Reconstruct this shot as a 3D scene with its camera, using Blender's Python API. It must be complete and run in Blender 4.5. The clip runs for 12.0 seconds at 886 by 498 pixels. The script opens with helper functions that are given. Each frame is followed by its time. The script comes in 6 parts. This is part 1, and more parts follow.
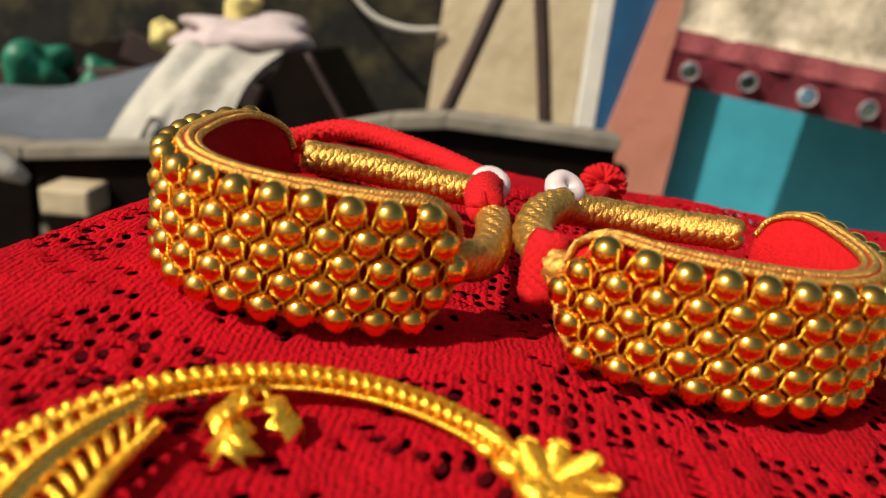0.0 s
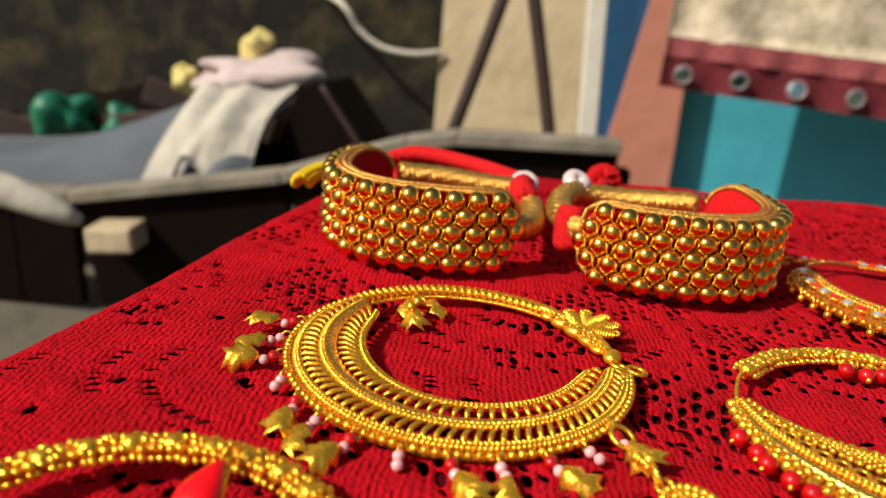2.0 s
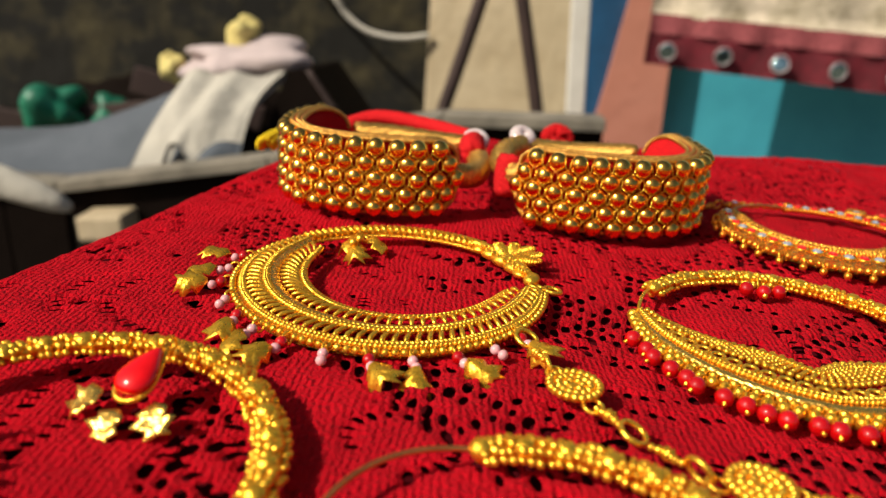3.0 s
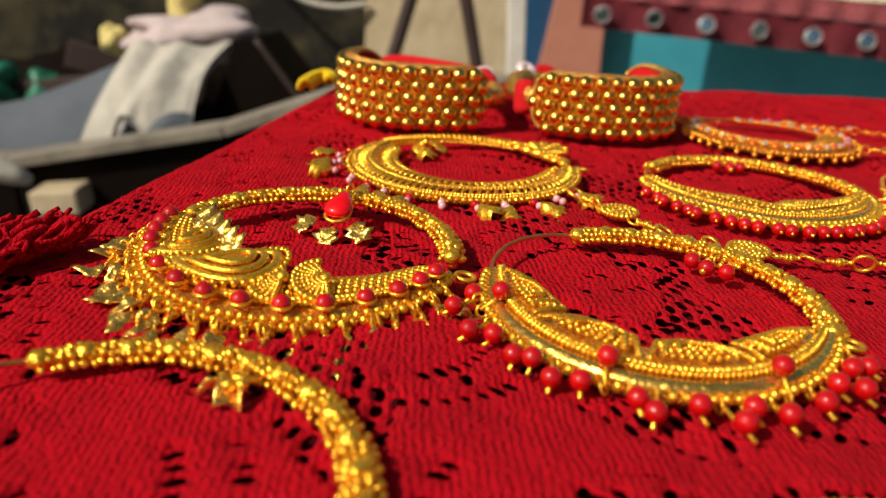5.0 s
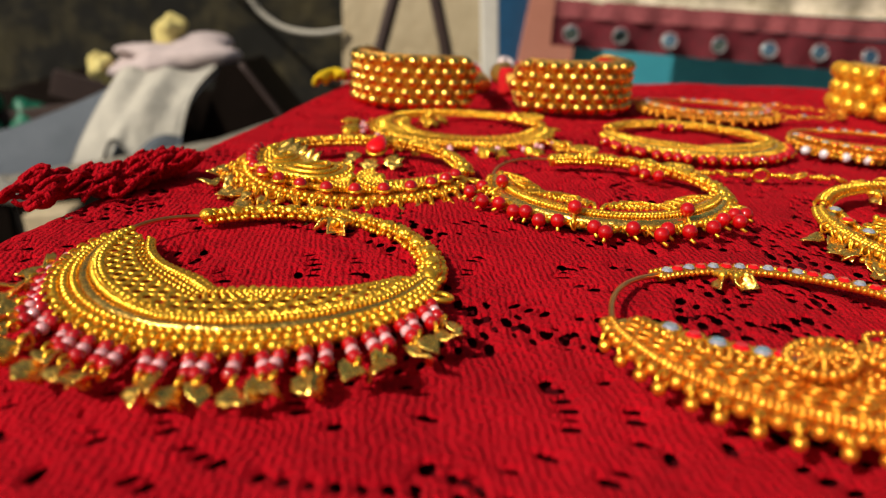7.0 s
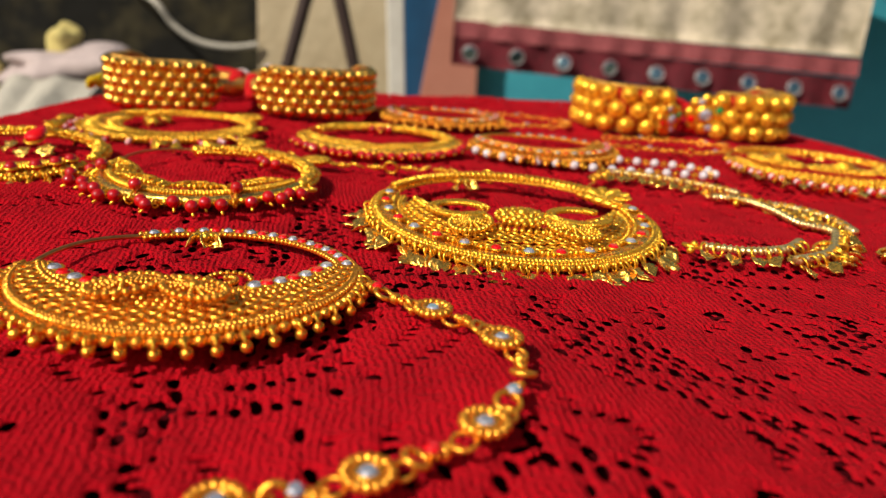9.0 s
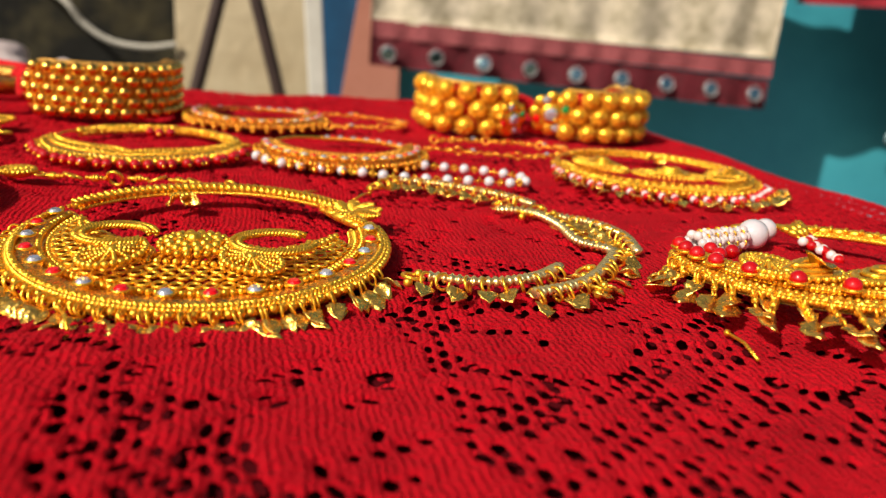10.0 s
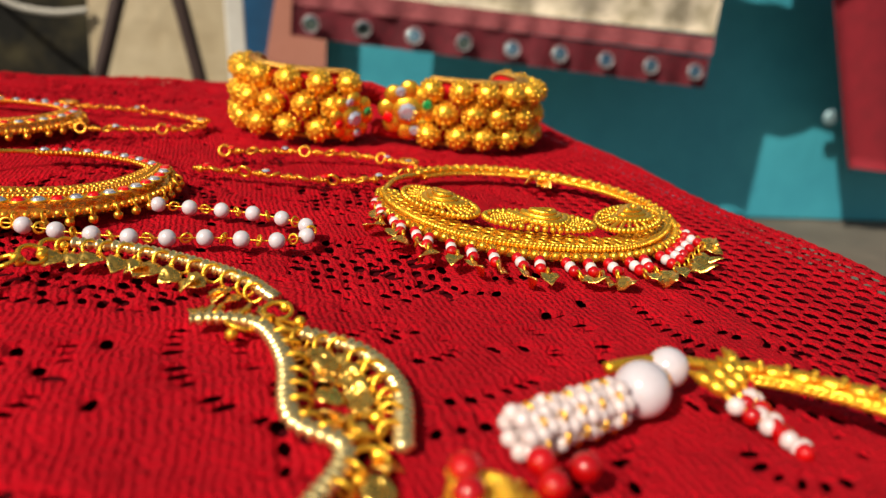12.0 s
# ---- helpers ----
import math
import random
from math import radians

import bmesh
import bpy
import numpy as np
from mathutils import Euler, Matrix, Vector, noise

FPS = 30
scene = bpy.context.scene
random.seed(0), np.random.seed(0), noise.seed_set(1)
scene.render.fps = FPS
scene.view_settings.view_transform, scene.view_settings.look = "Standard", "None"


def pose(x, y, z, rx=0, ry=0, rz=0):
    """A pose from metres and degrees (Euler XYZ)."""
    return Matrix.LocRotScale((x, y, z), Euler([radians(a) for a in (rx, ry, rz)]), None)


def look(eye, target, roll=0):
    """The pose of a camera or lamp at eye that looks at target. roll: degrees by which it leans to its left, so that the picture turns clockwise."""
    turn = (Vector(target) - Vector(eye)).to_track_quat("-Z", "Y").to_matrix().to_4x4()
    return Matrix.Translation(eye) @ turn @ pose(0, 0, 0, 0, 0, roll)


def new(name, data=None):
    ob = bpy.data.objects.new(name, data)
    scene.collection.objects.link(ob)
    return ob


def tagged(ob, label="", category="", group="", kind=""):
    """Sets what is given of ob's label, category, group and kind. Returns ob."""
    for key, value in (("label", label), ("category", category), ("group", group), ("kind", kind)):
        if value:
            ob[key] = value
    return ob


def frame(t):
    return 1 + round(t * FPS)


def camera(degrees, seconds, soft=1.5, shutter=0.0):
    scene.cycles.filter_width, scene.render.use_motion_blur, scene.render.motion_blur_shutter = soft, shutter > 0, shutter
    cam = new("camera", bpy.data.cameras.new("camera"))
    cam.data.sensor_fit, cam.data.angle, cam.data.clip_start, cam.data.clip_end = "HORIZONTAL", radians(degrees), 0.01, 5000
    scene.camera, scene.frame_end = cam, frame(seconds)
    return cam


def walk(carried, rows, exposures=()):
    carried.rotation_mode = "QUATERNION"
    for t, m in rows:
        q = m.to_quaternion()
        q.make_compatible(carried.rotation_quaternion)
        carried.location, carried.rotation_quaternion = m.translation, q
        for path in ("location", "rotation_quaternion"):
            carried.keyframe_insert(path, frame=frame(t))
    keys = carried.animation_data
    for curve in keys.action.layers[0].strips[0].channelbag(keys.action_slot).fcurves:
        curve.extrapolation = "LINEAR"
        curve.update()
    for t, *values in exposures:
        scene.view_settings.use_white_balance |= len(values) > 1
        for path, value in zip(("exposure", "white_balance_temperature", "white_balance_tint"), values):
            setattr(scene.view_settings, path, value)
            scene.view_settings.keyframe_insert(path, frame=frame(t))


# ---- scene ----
cam = camera(63.0, 12.0, soft=1.2)
PATH = [
    (0, (0.0006, 0.0052, 0.0758), (-0.0115, 1.8814, -0.6170), 9.88),
    (0.5, (-0.0200, -0.0294, 0.0805), (-0.0657, 1.8467, -0.6110), 7.70),
    (1, (-0.0232, -0.0663, 0.0903), (-0.0756, 1.8106, -0.5985), 6.65),
    (1.5, (-0.0243, -0.0789, 0.0965), (-0.0716, 1.8088, -0.5625), 6.21),
    (2, (-0.0161, -0.1011, 0.0950), (-0.0660, 1.7889, -0.5572), 5.34),
    (2.5, (0.0055, -0.1201, 0.0883), (-0.0390, 1.7634, -0.5827), 4.41),
    (2.7, (0.0069, -0.1222, 0.0879), (-0.0350, 1.7598, -0.5875), 4.22),
    (4.3, (-0.0112, -0.1636, 0.0921), (-0.0155, 1.6928, -0.6521), 4.09),
    (4.5, (-0.0131, -0.1758, 0.0907), (0.0227, 1.6815, -0.6504), 3.80),
    (5, (-0.0410, -0.2067, 0.0807), (0.0972, 1.6440, -0.6656), 3.58),
    (5.5, (-0.0555, -0.2355, 0.0718), (0.1039, 1.6193, -0.6591), 1.93),
    (6, (-0.0640, -0.2586, 0.0693), (0.1064, 1.5991, -0.6516), 1.93),
    (6.5, (-0.0635, -0.2679, 0.0709), (0.1072, 1.5991, -0.6257), 1.75),
    (6.7, (-0.0625, -0.2773, 0.0702), (0.1162, 1.5907, -0.6216), 2.23),
    (8.3, (0.0072, -0.3275, 0.0775), (0.2697, 1.5575, -0.5372), 1.53),
    (8.5, (0.0283, -0.3279, 0.0743), (0.3302, 1.5518, -0.5387), 2.71),
    (9, (0.0636, -0.3440, 0.0738), (0.4230, 1.5222, -0.5495), 4.25),
    (9.5, (0.1132, -0.3423, 0.0758), (0.5421, 1.5102, -0.5441), 4.01),
    (10, (0.1508, -0.3068, 0.0710), (0.6563, 1.5306, -0.5357), 4.62),
    (10.5, (0.1953, -0.3025, 0.0698), (0.8058, 1.5034, -0.5352), 4.90),
    (11, (0.2284, -0.3018, 0.0687), (0.8756, 1.4892, -0.5426), 4.69),
    (11.5, (0.2316, -0.2490, 0.0687), (0.8848, 1.5351, -0.5559), 5.25),
    (12, (0.2421, -0.1977, 0.0712), (0.8811, 1.5774, -0.5927), 5.75),
]
walk(cam, [(t, look(eye, target, roll)) for t, eye, target, roll in PATH], [(0, 0.06), (2.5, 0.0), (4.5, -0.17), (6.5, -0.26), (8.5, -0.28), (9.5, -0.10), (11, 0.06), (12, -0.10)])
# fine depth of field of a small phone lens held close
cam.data.dof.use_dof = True
cam.data.dof.focus_distance = 0.205
cam.data.dof.aperture_fstop = 12.0

# ---- light ----
TO_SUN = Vector((-0.60, -0.38, 0.62)).normalized()
world = bpy.data.worlds.new("sky")
scene.world = world
world.use_nodes = True
wn = world.node_tree
sky = wn.nodes.new("ShaderNodeTexSky")
sky.sky_type, sky.sun_disc = "NISHITA", False
sky.dust_density = 5.0
sky.sun_elevation = math.asin(TO_SUN.z)
sky.sun_rotation = math.atan2(TO_SUN.x, TO_SUN.y)
wn.nodes["Background"].inputs["Strength"].default_value = 0.062
wn.links.new(sky.outputs["Color"], wn.nodes["Background"].inputs["Color"])
sun = new("sun", bpy.data.lights.new("sun", "SUN"))
sun.data.energy, sun.data.angle, sun.data.color = 5.0, radians(0.55), (1.0, 0.92, 0.77)
sun.matrix_world = look(TO_SUN * 5, (0, 0, 0))


# ---- materials ----
def mat(name, col, rough=0.5, metal=0.0, col2=None, scale=60.0, bump=0.0, bscale=400.0, coat=0.0, sheen=0.0,
        trans=0.0, rand=0.0, rvar=0.0, spec=0.5):
    """Two-scale noise in colour and roughness, fine bump; scale counts features per metre."""
    m = bpy.data.materials.new(name)
    m.use_nodes = True
    nt = m.node_tree
    b = nt.nodes["Principled BSDF"]
    L = nt.links.new
    b.inputs["Roughness"].default_value = rough
    b.inputs["Metallic"].default_value = metal
    b.inputs["Coat Weight"].default_value = coat
    b.inputs["Coat Roughness"].default_value = 0.08
    b.inputs["Sheen Weight"].default_value = sheen
    b.inputs["Transmission Weight"].default_value = trans
    b.inputs["Specular IOR Level"].default_value = spec
    tc = nt.nodes.new("ShaderNodeTexCoord")
    n1 = nt.nodes.new("ShaderNodeTexNoise")
    n1.inputs["Scale"].default_value = scale
    n1.inputs["Detail"].default_value = 6.0
    n1.inputs["Roughness"].default_value = 0.65
    L(tc.outputs["Object"], n1.inputs["Vector"])
    ramp = nt.nodes.new("ShaderNodeValToRGB")
    ramp.color_ramp.elements[0].position, ramp.color_ramp.elements[1].position = 0.3, 0.7
    c2 = col2 if col2 else tuple(c * 0.72 for c in col)
    ramp.color_ramp.elements[0].color = (*c2, 1)
    ramp.color_ramp.elements[1].color = (*col, 1)
    L(n1.outputs["Fac"], ramp.inputs["Fac"])
    out = ramp.outputs["Color"]
    if rand:
        oi = nt.nodes.new("ShaderNodeObjectInfo")
        hs = nt.nodes.new("ShaderNodeHueSaturation")
        mr = nt.nodes.new("ShaderNodeMapRange")
        mr.inputs["To Min"].default_value, mr.inputs["To Max"].default_value = 1 - rand, 1 + rand
        L(oi.outputs["Random"], mr.inputs["Value"])
        L(mr.outputs["Result"], hs.inputs["Value"])
        L(out, hs.inputs["Color"])
        out = hs.outputs["Color"]
    L(out, b.inputs["Base Color"])
    if rvar:
        n3 = nt.nodes.new("ShaderNodeTexNoise")
        n3.inputs["Scale"].default_value = scale * 3
        L(tc.outputs["Object"], n3.inputs["Vector"])
        m3 = nt.nodes.new("ShaderNodeMapRange")
        m3.inputs["To Min"].default_value, m3.inputs["To Max"].default_value = max(0.02, rough - rvar), rough + rvar
        L(n3.outputs["Fac"], m3.inputs["Value"])
        L(m3.outputs["Result"], b.inputs["Roughness"])
    if bump:
        n2 = nt.nodes.new("ShaderNodeTexNoise")
        n2.inputs["Scale"].default_value = bscale
        n2.inputs["Detail"].default_value = 4.0
        L(tc.outputs["Object"], n2.inputs["Vector"])
        bp = nt.nodes.new("ShaderNodeBump")
        bp.inputs["Strength"].default_value = 1.0
        bp.inputs["Distance"].default_value = bump
        L(n2.outputs["Fac"], bp.inputs["Height"])
        L(bp.outputs["Normal"], b.inputs["Normal"])
    return m


GOLD = mat("plated_gold", (1.0, 0.59, 0.052), 0.29, 0.82, (0.97, 0.48, 0.030), 180, 0.00022, 1300, rvar=0.10)
GOLD_DEEP = mat("deep_gold", (1.0, 0.44, 0.045), 0.29, 0.82, (0.92, 0.36, 0.03), 180, 0.00022, 1300, rvar=0.10)
GOLD_SHEET = mat("stamped_gold_sheet", (1.0, 0.64, 0.14), 0.26, 0.93, (0.97, 0.54, 0.08), 150, 0.00055, 520, rvar=0.12)
GOLD_BEAD = mat("polished_gold_bead", (1.0, 0.57, 0.11), 0.17, 1.0, (0.98, 0.50, 0.08), 300, 0.00003, 900, rvar=0.04, rand=0.08)
PALE = mat("pale_gold", (1.0, 0.80, 0.36), 0.28, 0.88, (0.90, 0.66, 0.26), 160, 0.00008, 1200, rvar=0.08)
COPPER = mat("copper_wire", (0.85, 0.38, 0.11), 0.34, 0.9, (0.62, 0.25, 0.07), 200)
THREAD = mat("gold_thread", (0.86, 0.50, 0.11), 0.34, 0.85, (0.55, 0.27, 0.05), 700, 0.0004, 1800)
RED_BEAD = mat("red_plastic_bead", (0.50, 0.003, 0.004), 0.06, 0.0, (0.42, 0.002, 0.003), 200, rand=0.12, spec=0.9)
RED_GEM = mat("red_glass_stone", (0.80, 0.004, 0.006), 0.05, 0.0, (0.66, 0.002, 0.004), 300, spec=0.7)
CLEAR = mat("clear_glass_stone", (0.74, 0.76, 0.84), 0.04, 0.6, (0.50, 0.52, 0.62), 500, coat=1.0)
GREEN_GEM = mat("green_glass_stone", (0.01, 0.30, 0.07), 0.07, 0.0, None, 300, coat=1.0)
PEARL = mat("pearl", (0.66, 0.62, 0.66), 0.10, 0.0, (0.58, 0.51, 0.54), 120, coat=1.0, rand=0.05, spec=0.8)
WHITE_BEAD = mat("white_seed_bead", (0.72, 0.63, 0.62), 0.14, 0.0, (0.62, 0.48, 0.46), 200, coat=0.8, rand=0.08, spec=0.7)
PINK_BEAD = mat("pink_glass_bead", (0.80, 0.45, 0.46), 0.12, 0.0, (0.72, 0.30, 0.32), 200, coat=0.8, rand=0.1)
FELT = mat("red_felt", (0.60, 0.008, 0.010), 0.9, 0.0, (0.46, 0.004, 0.008), 600, 0.0006, 1500, spec=0.2)
YARN = mat("red_yarn", (0.66, 0.010, 0.012), 0.8, 0.0, (0.48, 0.006, 0.01), 900, 0.0005, 2500, spec=0.2)
YELLOW_YARN = mat("yellow_yarn", (0.80, 0.58, 0.01), 0.8, 0.0, (0.66, 0.44, 0.01), 700, 0.0006, 2000, spec=0.2)
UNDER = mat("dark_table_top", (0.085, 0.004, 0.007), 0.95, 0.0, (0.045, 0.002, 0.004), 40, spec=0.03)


def lace_material():
    m = mat("red_lace", (0.60, 0.0032, 0.0125), 0.9, 0.0, (0.38, 0.0016, 0.0080), 45, spec=0.05, sheen=0.05)
    m.node_tree.nodes["Principled BSDF"].inputs["Sheen Tint"].default_value = (1.0, 0.22, 0.26, 1.0)
    nt = m.node_tree
    b = nt.nodes["Principled BSDF"]
    tc = nt.nodes.new("ShaderNodeTexCoord")
    wob = nt.nodes.new("ShaderNodeTexNoise")
    wob.inputs["Scale"].default_value = 35
    mixv = nt.nodes.new("ShaderNodeVectorMath")
    mixv.operation = "MULTIPLY_ADD"
    mixv.inputs[1].default_value = (0.006, 0.006, 0.0)
    nt.links.new(tc.outputs["Object"], wob.inputs["Vector"])
    nt.links.new(wob.outputs["Color"], mixv.inputs[0])
    nt.links.new(tc.outputs["Object"], mixv.inputs[2])
    heights = []
    w = nt.nodes.new("ShaderNodeTexWave")
    w.bands_direction = "X"
    w.inputs["Scale"].default_value = 0.314 / 0.0017
    w.inputs["Distortion"].default_value = 2.0
    w.inputs["Detail"].default_value = 3
    w.inputs["Detail Scale"].default_value = 1.5
    nt.links.new(mixv.outputs["Vector"], w.inputs["Vector"])
    loops = nt.nodes.new("ShaderNodeTexVoronoi")
    loops.inputs["Scale"].default_value = 780
    nt.links.new(mixv.outputs["Vector"], loops.inputs["Vector"])
    for node, socket, amount in ((w, "Fac", 0.34), (loops, "Distance", -0.95)):
        k = nt.nodes.new("ShaderNodeMath")
        k.operation = "MULTIPLY"
        k.inputs[1].default_value = amount
        nt.links.new(node.outputs[socket], k.inputs[0])
        heights.append(k)
    fuzz = nt.nodes.new("ShaderNodeTexNoise")
    fuzz.inputs["Scale"].default_value = 1900
    fuzz.inputs["Detail"].default_value = 5
    nt.links.new(tc.outputs["Object"], fuzz.inputs["Vector"])
    a = nt.nodes.new("ShaderNodeMath")
    nt.links.new(heights[0].outputs[0], a.inputs[0])
    nt.links.new(heights[1].outputs[0], a.inputs[1])
    a2 = nt.nodes.new("ShaderNodeMath")
    a2.operation = "MULTIPLY_ADD"
    a2.inputs[1].default_value = 1.1
    nt.links.new(fuzz.outputs["Fac"], a2.inputs[0])
    nt.links.new(a.outputs[0], a2.inputs[2])
    bp = nt.nodes.new("ShaderNodeBump")
    bp.inputs["Distance"].default_value = 0.0011
    nt.links.new(a2.outputs[0], bp.inputs["Height"])
    nt.links.new(bp.outputs["Normal"], b.inputs["Normal"])
    return m


LACE = lace_material()


# ---- mesh tools ----
class Mesh:
    """Gathers vertices and faces in arrays, and makes one mesh of them."""

    def __init__(self):
        self.v, self.f, self.n = [], [], 0

    def add(self, v, *faces):
        v = np.asarray(v, float).reshape(-1, 3)
        for f in faces:
            f = np.asarray(f, int)
            if len(f):
                self.f.append(f + self.n)
        self.v.append(v)
        self.n += len(v)
        return self

    def data(self, name, smooth=True):
        me = bpy.data.meshes.new(name)
        v = np.concatenate(self.v)
        me.vertices.add(len(v))
        me.vertices.foreach_set("co", v.astype(np.float32).ravel())
        loops = np.concatenate([f.ravel() for f in self.f])
        totals = np.concatenate([np.full(len(f), f.shape[1]) for f in self.f])
        starts = np.r_[0, np.cumsum(totals)[:-1]]
        me.loops.add(len(loops))
        me.loops.foreach_set("vertex_index", loops.astype(np.int32))
        me.polygons.add(len(totals))
        me.polygons.foreach_set("loop_start", starts.astype(np.int32))
        me.polygons.foreach_set("use_smooth", np.full(len(totals), smooth))
        me.update(calc_edges=True)
        return me


def part(name, mesh, material, parent=None, label="", at=None, smooth=True):
    """One mesh object, under a thing or a part; mesh may be a Mesh or finished mesh data."""
    me = mesh.data(name, smooth) if isinstance(mesh, Mesh) else mesh
    if not me.materials:
        me.materials.append(material)
    ob = new(name, me)
    if at is not None:
        ob.matrix_basis = at
    ob.parent = parent
    return tagged(ob, label)


def thing(name, label, category, at=None, group="", kind=""):
    ob = new(name)
    ob.empty_display_size = 0.01
    if at is not None:
        ob.matrix_basis = at
    return tagged(ob, label, category, group, kind)


def ball_template(nu, nv):
    v, f = [(0, 0, 1)], []
    for i in range(1, nv):
        p = math.pi * i / nv
        for j in range(nu):
            a = 2 * math.pi * j / nu
            v.append((math.sin(p) * math.cos(a), math.sin(p) * math.sin(a), math.cos(p)))
    v.append((0, 0, -1))
    last = len(v) - 1
    tri = [(0, 1 + j, 1 + (j + 1) % nu) for j in range(nu)]
    tri += [(last, last - nu + (j + 1) % nu, last - nu + j) for j in range(nu)]
    for i in range(nv - 2):
        for j in range(nu):
            a, b = 1 + i * nu + j, 1 + i * nu + (j + 1) % nu
            f.append((a, a + nu, b + nu, b))
    return np.array(v), np.array(tri), np.array(f)


BALLS = {k: ball_template(*k) for k in ((6, 4), (8, 5), (10, 6), (16, 10), (24, 14))}


def balls(mesh, centres, radii, res=(8, 5), stretch=(1, 1, 1), turns=None):
    """Many balls or grains; turns: an angle about z for each."""
    tv, tt, tq = BALLS[res]
    centres = np.asarray(centres, float).reshape(-1, 3)
    radii = np.broadcast_to(np.asarray(radii, float), (len(centres),))
    for i, (c, r) in enumerate(zip(centres, radii)):
        v = tv * r * np.asarray(stretch)
        if turns is not None:
            s, k = math.sin(turns[i]), math.cos(turns[i])
            v = v @ np.array([[k, s, 0], [-s, k, 0], [0, 0, 1]])
        mesh.add(v + c, tt, tq)
    return mesh


def tube(mesh, pts, rad, n=8, closed=False, flat=1.0):
    """A tube along points; rad one number or one for each point."""
    p = np.asarray(pts, float)
    k = len(p)
    rad = np.broadcast_to(np.asarray(rad, float), (k,))
    t = np.roll(p, -1, 0) - np.roll(p, 1, 0) if closed else np.gradient(p, axis=0)
    t /= np.linalg.norm(t, axis=1)[:, None] + 1e-12
    up = np.array([0, 0, 1.0])
    side = np.cross(t, up)
    bad = np.linalg.norm(side, axis=1) < 0.05
    side[bad] = np.cross(t[bad], np.array([0.3, 1.0, 0]))
    side /= np.linalg.norm(side, axis=1)[:, None]
    top = np.cross(side, t)
    a = np.linspace(0, 2 * math.pi, n, endpoint=False)
    v = p[:, None] + rad[:, None, None] * (np.cos(a)[None, :, None] * side[:, None] + flat * np.sin(a)[None, :, None] * top[:, None])
    idx = np.arange(k * n).reshape(k, n)
    rows = idx if not closed else np.r_[idx, idx[:1]]
    q = np.stack([rows[:-1], np.roll(rows[:-1], -1, 1), np.roll(rows[1:], -1, 1), rows[1:]], -1).reshape(-1, 4)
    mesh.add(v, q)
    if not closed:
        mesh.f.append(np.array([list(idx[0])[::-1], list(idx[-1])]) + (mesh.n - k * n))
    return mesh


def rope(mesh, pts, r, pitch, strands=3, n=5):
    """Twisted strands round a path."""
    p = resample(pts, pitch / 7)
    t = np.gradient(p, axis=0)
    t /= np.linalg.norm(t, axis=1)[:, None] + 1e-12
    side = np.cross(t, (0, 0, 1.0))
    side /= np.linalg.norm(side, axis=1)[:, None] + 1e-9
    top = np.cross(side, t)
    d = np.r_[0, np.cumsum(np.linalg.norm(np.diff(p, axis=0), axis=1))]
    for s in range(strands):
        a = 2 * math.pi * (d / pitch + s / strands)
        q = p + r * 0.55 * (np.cos(a)[:, None] * side + np.sin(a)[:, None] * top)
        tube(mesh, q, r * 0.52, n)
    return mesh


def resample(pts, step):
    p = np.asarray(pts, float)
    d = np.r_[0, np.cumsum(np.linalg.norm(np.diff(p, axis=0), axis=1))]
    s = np.linspace(0, d[-1], max(3, int(d[-1] / step) + 1))
    return np.stack([np.interp(s, d, p[:, i]) for i in range(3)], 1)


def smooth_path(pts, n=12):
    """A Catmull-Rom curve through points."""
    p = np.asarray(pts, float)
    p = np.r_[2 * p[:1] - p[1:2], p, 2 * p[-1:] - p[-2:-1]]
    out = []
    for i in range(1, len(p) - 2):
        for u in np.linspace(0, 1, n, endpoint=False):
            a, b, c, d = p[i - 1 : i + 3]
            out.append(0.5 * (2 * b + (c - a) * u + (2 * a - 5 * b + 4 * c - d) * u * u + (3 * b - a - 3 * c + d) * u**3))
    return np.array(out + [p[-2]])


def torus(mesh, c, R, r, normal=(0, 0, 1), n=14, m=6):
    nrm = Vector(normal).normalized()
    q = nrm.to_track_quat("Z", "Y").to_matrix()
    a = np.linspace(0, 2 * math.pi, n, endpoint=False)
    pts = np.stack([R * np.cos(a), R * np.sin(a), 0 * a], 1) @ np.array(q).T + np.asarray(c)
    idx = np.arange(n * m).reshape(n, m)
    b = np.linspace(0, 2 * math.pi, m, endpoint=False)
    rad = (pts - np.asarray(c)) / R
    v = pts[:, None] + r * (np.cos(b)[None, :, None] * rad[:, None] + np.sin(b)[None, :, None] * np.array(nrm)[None, None])
    rows = np.r_[idx, idx[:1]]
    f = np.stack([rows[:-1], rows[1:], np.roll(rows[1:], -1, 1), np.roll(rows[:-1], -1, 1)], -1).reshape(-1, 4)
    return mesh.add(v, f)


def plate(mesh, outline, thick, place=None, dome=0.0):
    """A flat piece with a rim: outline in its plane, domed by a little."""
    o = np.asarray(outline, float)
    k = len(o)
    c = o.mean(0)
    mid = c + (o - c) * 0.62
    top = np.c_[o, np.full(k, thick / 2)]
    inner = np.c_[mid, np.full(k, thick / 2 + dome)]
    bot = np.c_[o, np.full(k, -thick / 2)]
    v = np.r_[top, inner, bot, [[c[0], c[1], thick / 2 + dome * 1.2]], [[c[0], c[1], -thick / 2]]]
    i = np.arange(k)
    j = (i + 1) % k
    q = np.r_[np.c_[i, j, j + k, i + k], np.c_[i + 2 * k, j + 2 * k, j, i]]
    t = np.r_[np.c_[i + k, j + k, np.full(k, 3 * k)], np.c_[j + 2 * k, i + 2 * k, np.full(k, 3 * k + 1)]]
    if place is not None:
        v = v @ np.array(place.to_3x3()).T + np.array(place.translation)
    return mesh.add(v, q, t)


